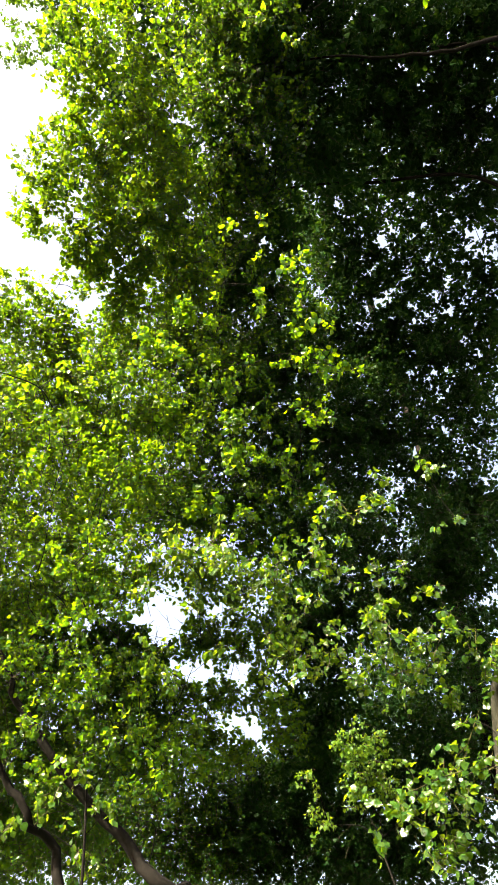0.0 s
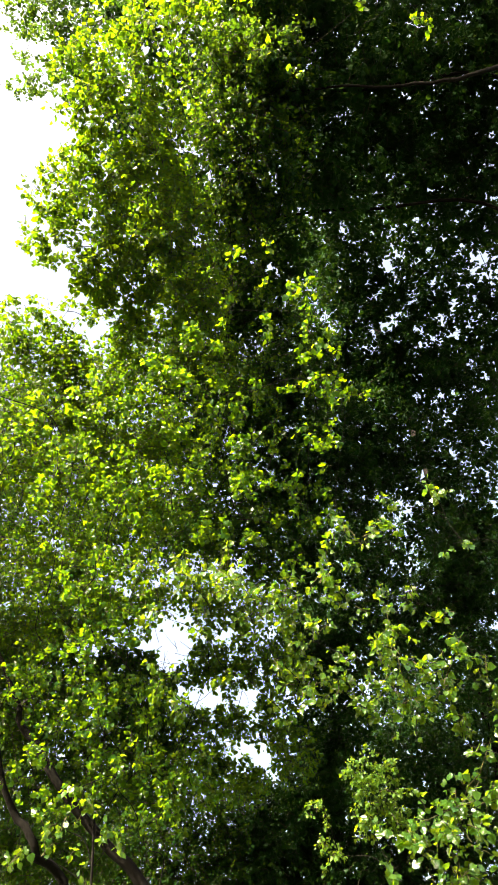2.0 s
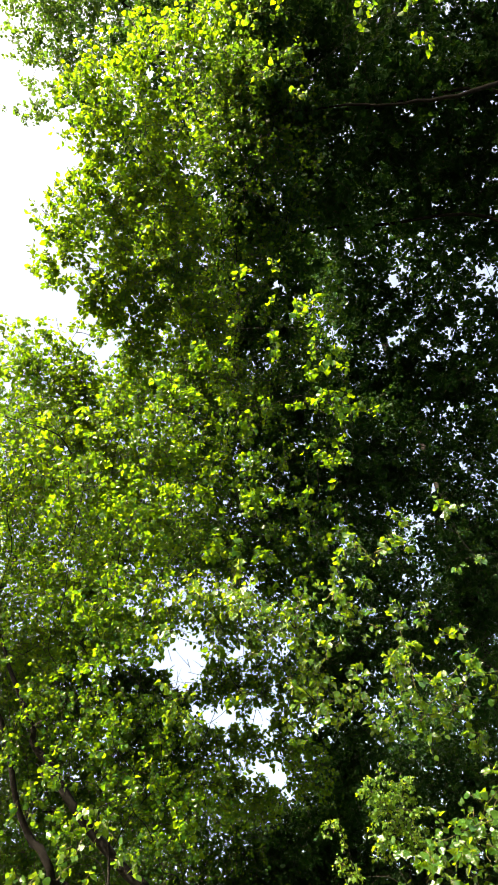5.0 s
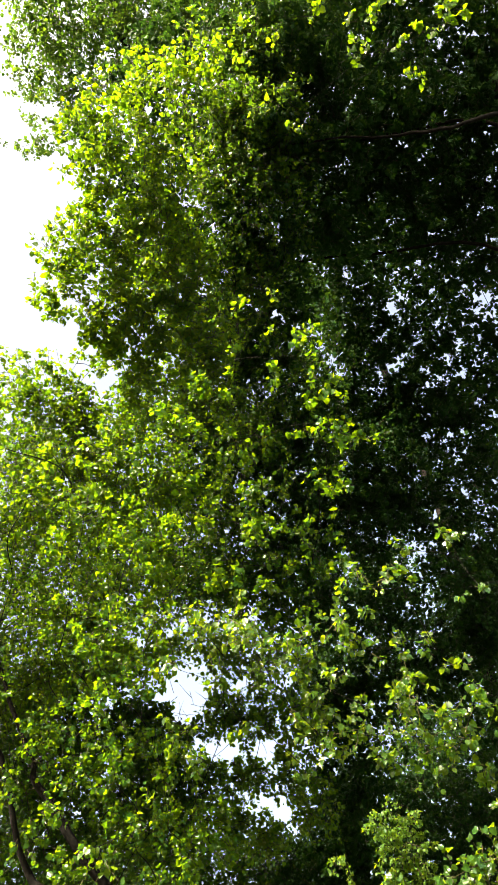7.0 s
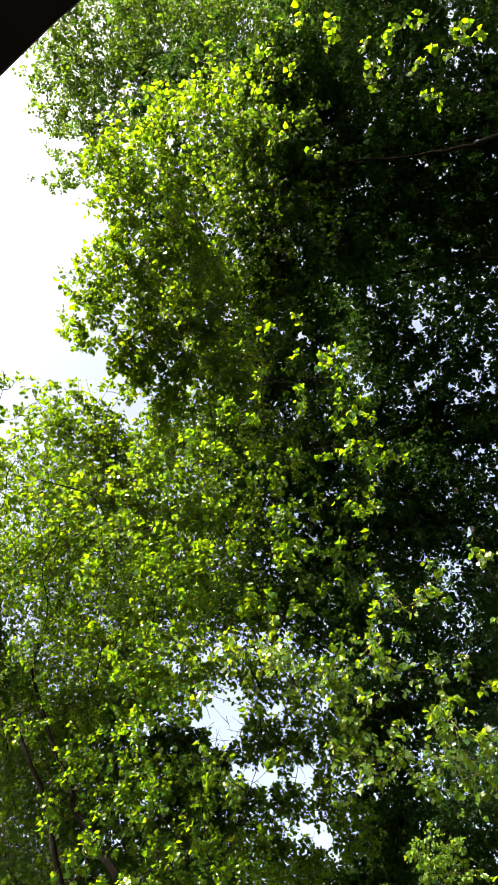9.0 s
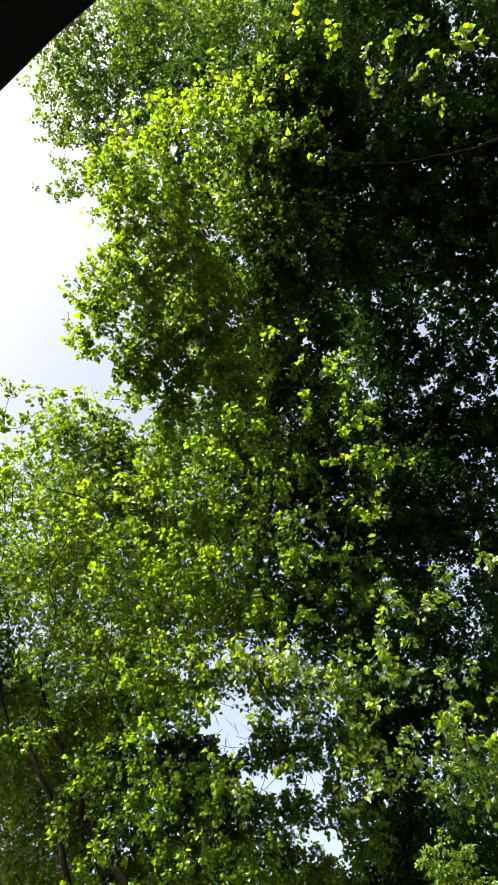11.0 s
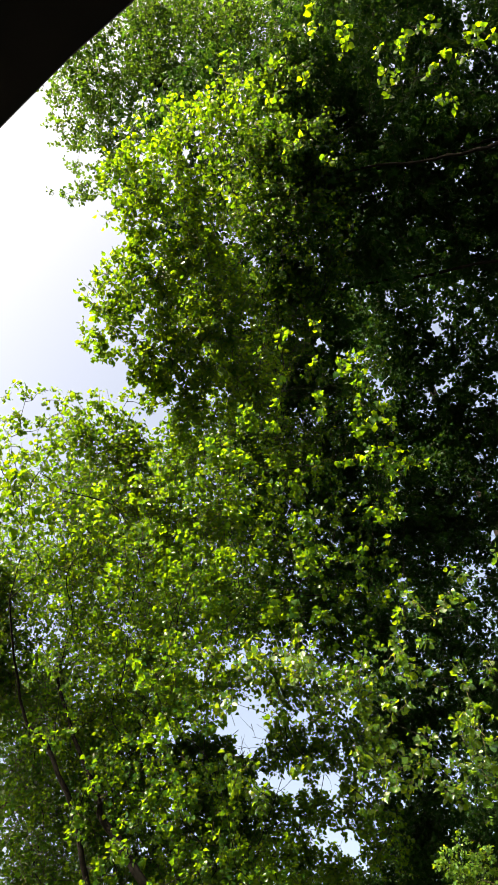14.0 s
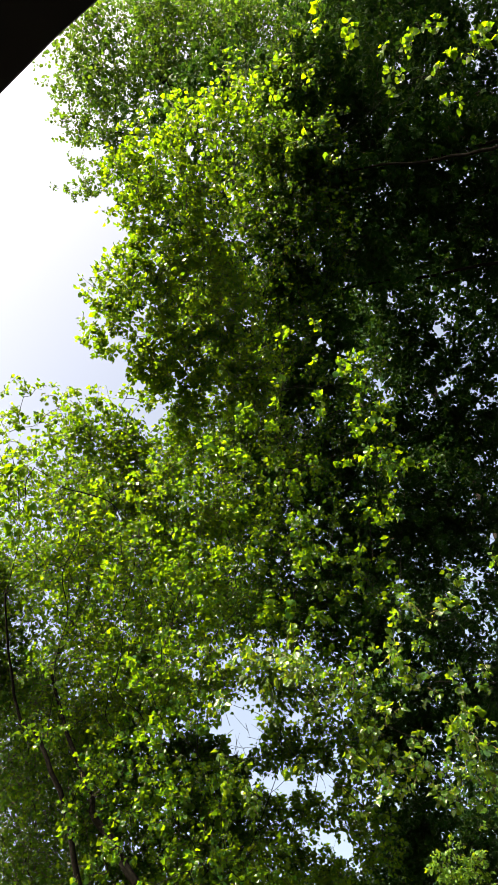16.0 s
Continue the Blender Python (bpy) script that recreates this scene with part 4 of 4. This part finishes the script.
NEAR_BOUGHS = [
    (-0.34, 2.64, 3.35, 0.10, 0.9), (-0.12, 2.64, 3.36, 0.11, 1), (0.09, 2.62, 3.24, 0.11, 1),
    (0.28, 2.57, 3.29, 0.09, 1), (0.18, 2.76, 3.12, 0.10, 1), (-0.03, 2.79, 3.22, 0.09, 0.8),
    (0.40, 2.46, 3.40, 0.08, 0.8), (0.51, 2.41, 3.45, 0.07, 0.8), (0.26, 2.82, 2.93, 0.09, 0.9),
    (0.44, 2.86, 2.89, 0.09, 0.9), (0.53, 2.62, 2.98, 0.10, 1.3), (0.60, 2.77, 2.85, 0.09, 1),
    (0.71, 2.69, 2.92, 0.10, 1), (0.81, 2.61, 3.00, 0.08, 0.7), (0.76, 2.40, 3.61, 0.06, 0.8),
    (0.97, 2.73, 2.89, 0.11, 1), (0.54, 2.41, 3.59, 0.05, 0.6), (0.82, 2.48, 3.40, 0.05, 0.4),
    (0.39, 2.65, 3.23, 0.07, 0.7), (0.52, 2.65, 3.23, 0.07, 0.7), (0.65, 2.57, 3.17, 0.06, 0.7),
    (0.76, 2.62, 3.12, 0.06, 0.7), (0.35, 2.72, 3.02, 0.06, 0.7), (0.06, 2.81, 3.07, 0.06, 0.6),
    (0.36, 2.89, 3.00, 0.07, 0.8), (0.17, 2.90, 2.99, 0.07, 0.8), (0.12, 3.02, 2.87, 0.06, 0.6),
    (0.48, 2.79, 2.96, 0.06, 0.7), (-0.52, 2.68, 3.44, 0.06, 0.6), (-0.44, 2.76, 3.24, 0.07, 0.8),
    (-0.24, 2.83, 3.18, 0.06, 0.7), (-0.40, 2.95, 3.05, 0.07, 0.9), (-0.33, 3.07, 2.95, 0.06, 0.8),
    (-0.15, 2.95, 3.06, 0.06, 0.7), (-0.22, 2.74, 3.26, 0.06, 0.6), (0.78, 2.75, 2.73, 0.07, 0.8),
    (0.59, 2.85, 2.36, 0.11, 1), (0.70, 2.69, 2.38, 0.11, 1), (0.68, 2.84, 2.24, 0.11, 1.1),
    (0.48, 2.92, 2.29, 0.07, 0.6), (0.42, 2.90, 2.44, 0.05, 0.6), (0.85, 2.72, 2.49, 0.12, 1)]
NEAR_TRUNKS = [([(1.90, 2.70, 0.00), (1.70, 2.60, 1.60), (1.45, 2.50, 2.60), (1.20, 2.50, 3.40)], 0.035, 0.01),
     ([(2.00, 2.90, 0.00), (1.90, 2.90, 1.80), (1.60, 2.90, 3.00), (1.30, 2.80, 3.90)], 0.03, 0.008)]
grow_tree('leafy_shrub', 'arching shrub with large glossy toothed leaves in sun', 'shrub', 15, NEAR_TRUNKS, NEAR_BOUGHS,
          0.030, GLOSSY_LEAF, 1.9, limb_size=0.002, singles=300, shape=SCALLOPED, single_shapes=SCALLOPED, twig=GREEN_TWIG, hang=0.5, per=8, reach=1.4, face=(-0.25, -0.42, 0.50))

SPROUT_BOUGHS = [
    (-0.77, 3.46, 2.71, 0.08, 0.9), (-0.89, 3.52, 2.64, 0.06, 0.8), (-0.67, 3.61, 2.57, 0.07, 0.8),
    (-1.07, 3.45, 2.44, 0.08, 1), (-0.77, 3.75, 2.44, 0.10, 0.9), (-0.97, 3.67, 2.51, 0.06, 0.7)]
SPROUT_TRUNKS = [([(-0.75, 3.90, 0.00), (-0.70, 3.80, 1.50), (-0.75, 3.53, 2.64)], 0.018, 0.005)]
grow_tree('leafy_shrub', 'thin upright shoots with pale green leaves beside a dark trunk', 'shrub', 16, SPROUT_TRUNKS, SPROUT_BOUGHS,
          0.034, GLOSSY_LEAF, 1.1, limb_size=0.003, singles=120, shape=SCALLOPED, single_shapes=SCALLOPED, per=7, reach=1.9, twig=GREEN_TWIG, hang=0.7)

FAR_BOUGHS = [
    (-2.71, 2.25, 11.69, 0.42, 0.6), (-2.22, 2.43, 11.54, 0.46, 0.8), (-2.76, 2.71, 11.26, 0.30, 0.5),
    (-2.68, 3.23, 10.78, 0.18, 0.5), (-2.86, 3.30, 10.71, 0.11, 0.5), (-1.55, 2.30, 11.68, 0.53, 0.9),
    (-2.95, 2.29, 11.64, 0.18, 0.4), (-0.80, 2.18, 11.82, 0.56, 0.8), (-2.17, 2.89, 11.11, 0.39, 0.8),
    (-0.17, 2.15, 11.86, 0.56, 0.6), (-2.54, 1.80, 12.12, 0.56, 0.8), (-1.69, 1.68, 12.26, 0.63, 0.8),
    (-0.64, 1.67, 12.30, 0.63, 0.6), (0.41, 1.76, 12.24, 0.63, 0.5), (-2.40, 3.19, 10.82, 0.21, 0.6),
    (-1.88, 1.84, 12.80, 0.40, 0.8), (-1.25, 1.79, 12.89, 0.45, 0.8), (-0.57, 1.95, 12.92, 0.45, 0.8),
    (0.04, 2.08, 12.91, 0.45, 0.8), (-1.57, 2.33, 12.65, 0.40, 0.8), (-0.79, 2.44, 12.71, 0.40, 0.8),
    (-2.10, 2.36, 12.44, 0.35, 0.7), (-2.54, 2.67, 12.17, 0.30, 0.6), (-2.83, 2.97, 12.01, 0.22, 0.5),
    (-3.03, 3.32, 11.73, 0.14, 0.5), (-3.21, 3.56, 11.48, 0.10, 0.5), (-2.81, 3.64, 11.57, 0.12, 0.5)]
FAR_TRUNKS = [([(6.00, 8.00, 0.00), (5.60, 6.00, 5.00), (4.60, 4.20, 9.50), (2.40, 2.90, 11.20), (-1.04, 2.63, 11.39), (-1.72, 2.29, 11.68)], 0.18, 0.03),
     ([(-0.91, 2.82, 11.35), (-1.61, 2.86, 11.15), (-2.31, 2.78, 11.21)], 0.03, 0.01)]
grow_tree('tall_tree', 'tall tree with fine small leaves against the sky', 'tree', 17, FAR_TRUNKS, FAR_BOUGHS,
          0.050, FAR_LEAF, 4.2, shape=HEX_LEAVES, singles=0, limb_size=0.03)

BUSH_BOUGHS = [
    (0.66, 3.83, 2.80, 0.10, 1), (0.71, 3.92, 2.73, 0.08, 1), (0.56, 3.90, 2.74, 0.09, 1),
    (0.53, 3.77, 2.87, 0.10, 1), (0.62, 3.71, 2.92, 0.09, 1), (0.38, 4.00, 2.64, 0.09, 0.6),
    (0.30, 3.86, 2.78, 0.07, 0.5), (0.47, 3.70, 2.93, 0.07, 0.8)]
BUSH_TRUNKS = [([(1.00, 4.10, 0.00), (0.95, 4.10, 1.50), (0.66, 4.02, 2.50)], 0.014, 0.004)]
grow_tree('leafy_bush', 'light green bush with small leaves in full sun', 'bush', 18, BUSH_TRUNKS, BUSH_BOUGHS,
          0.019, BRIGHT_LEAF, 2.6, shape=SMALL_LEAF, singles=0, limb_size=0.004)


def make_pole(points, thick, thin):
    path = smooth_path(points, 8)
    v, f = tube(path - path[0], np.linspace(thick, thin, len(path)), 14, 0.02, np.random.default_rng(5))
    pole = link_mesh("wooden_pole", v, f, PALE_BARK, None, True)
    pole.location = [float(c) for c in path[0]]
    return tagged(pole, "pale weathered bare wooden pole among the leaves", "pole")


make_pole([(1.12, 4.3, 0), (1.24, 3.63, 2.80), (1.26, 3.27, 3.20), (1.62, 3.3, 4.6)], 0.05, 0.042)


# ---- unseen dark wall, added to block sky light from behind ----
def make_sky_blocker():
    bm = bmesh.new()
    bmesh.ops.create_cube(bm, size=1, matrix=Matrix.Translation((0, -3.1, 3.5)) @ Matrix.Diagonal((24, 0.25, 7, 1)))
    bmesh.ops.bevel(bm, geom=bm.edges[:], offset=0.02, segments=1, affect="EDGES")
    me = bpy.data.meshes.new("sky_blocker_wall")
    bm.to_mesh(me)
    bm.free()
    me.materials.append(TIMBER)
    return tagged(new("sky_blocker_wall", me), "unseen plain dark wall, added to block sky light from behind", "wall", kind="structure")


# ---- black garden parasol over the camera's place ----
def make_parasol(x, y, turn, rim, radius):
    shade = new("garden_parasol")
    shade.location = (x, y, 0)
    shade.rotation_euler = (0, 0, turn)
    tagged(shade, "black canvas garden parasol, open, on a round concrete base", "parasol")
    sides, peak = 8, rim + 0.42

    def corner(k, r, z):
        a = (k + 0.5) * 2 * math.pi / sides
        return Vector((r * math.cos(a), r * math.sin(a), z))
    for k in range(sides):
        bm = bmesh.new()
        grid = []
        for i in range(7):
            s = i / 6
            row = []
            for j in range(9):
                u = j / 8
                p = corner(k, radius * s, peak - (peak - rim) * s ** 1.25).lerp(corner(k + 1, radius * s, peak - (peak - rim) * s ** 1.25), u)
                belly = 4 * u * (1 - u) * s
                p = p - Vector((p.x, p.y, 0)).normalized() * 0.05 * belly if i else p
                p.z += 0.02 * belly
                row.append(bm.verts.new(p))
            grid.append(row)
        for i in range(6):
            for j in range(8):
                bm.faces.new((grid[i][j], grid[i + 1][j], grid[i + 1][j + 1], grid[i][j + 1]))
        bmesh.ops.remove_doubles(bm, verts=bm.verts, dist=1e-4)
        bmesh.ops.solidify(bm, geom=bm.faces, thickness=0.003)
        part("canopy_panel", bm, CANVAS, shade)
        v, f = tube([corner(k, 0.03, peak - 0.03), corner(k, radius * 0.5, peak - (peak - rim) * 0.5 ** 1.25 - 0.012), corner(k, radius - 0.02, rim - 0.008)], [0.006] * 3, 6)
        link_mesh("rib", v, f, STEEL, shade, True)
    v, f = tube([(0, 0, 0.08), (0, 0, 1.4), (0, 0, peak + 0.06)], [0.021, 0.021, 0.019], 16)
    link_mesh("pole", v, f, STEEL, shade, True)
    bm = bmesh.new()
    bmesh.ops.create_cone(bm, cap_ends=True, segments=40, radius1=0.27, radius2=0.25, depth=0.09, matrix=Matrix.Translation((0, 0, 0.045)))
    bmesh.ops.bevel(bm, geom=[e for e in bm.edges if e.calc_face_angle(0) > 0.6], offset=0.012, segments=2, affect="EDGES")
    part("base", bm, CONCRETE, shade, "grey round concrete base")
    return shade


make_sky_blocker()
make_parasol(-0.79, -0.98, radians(60), 2.37, 1.36)
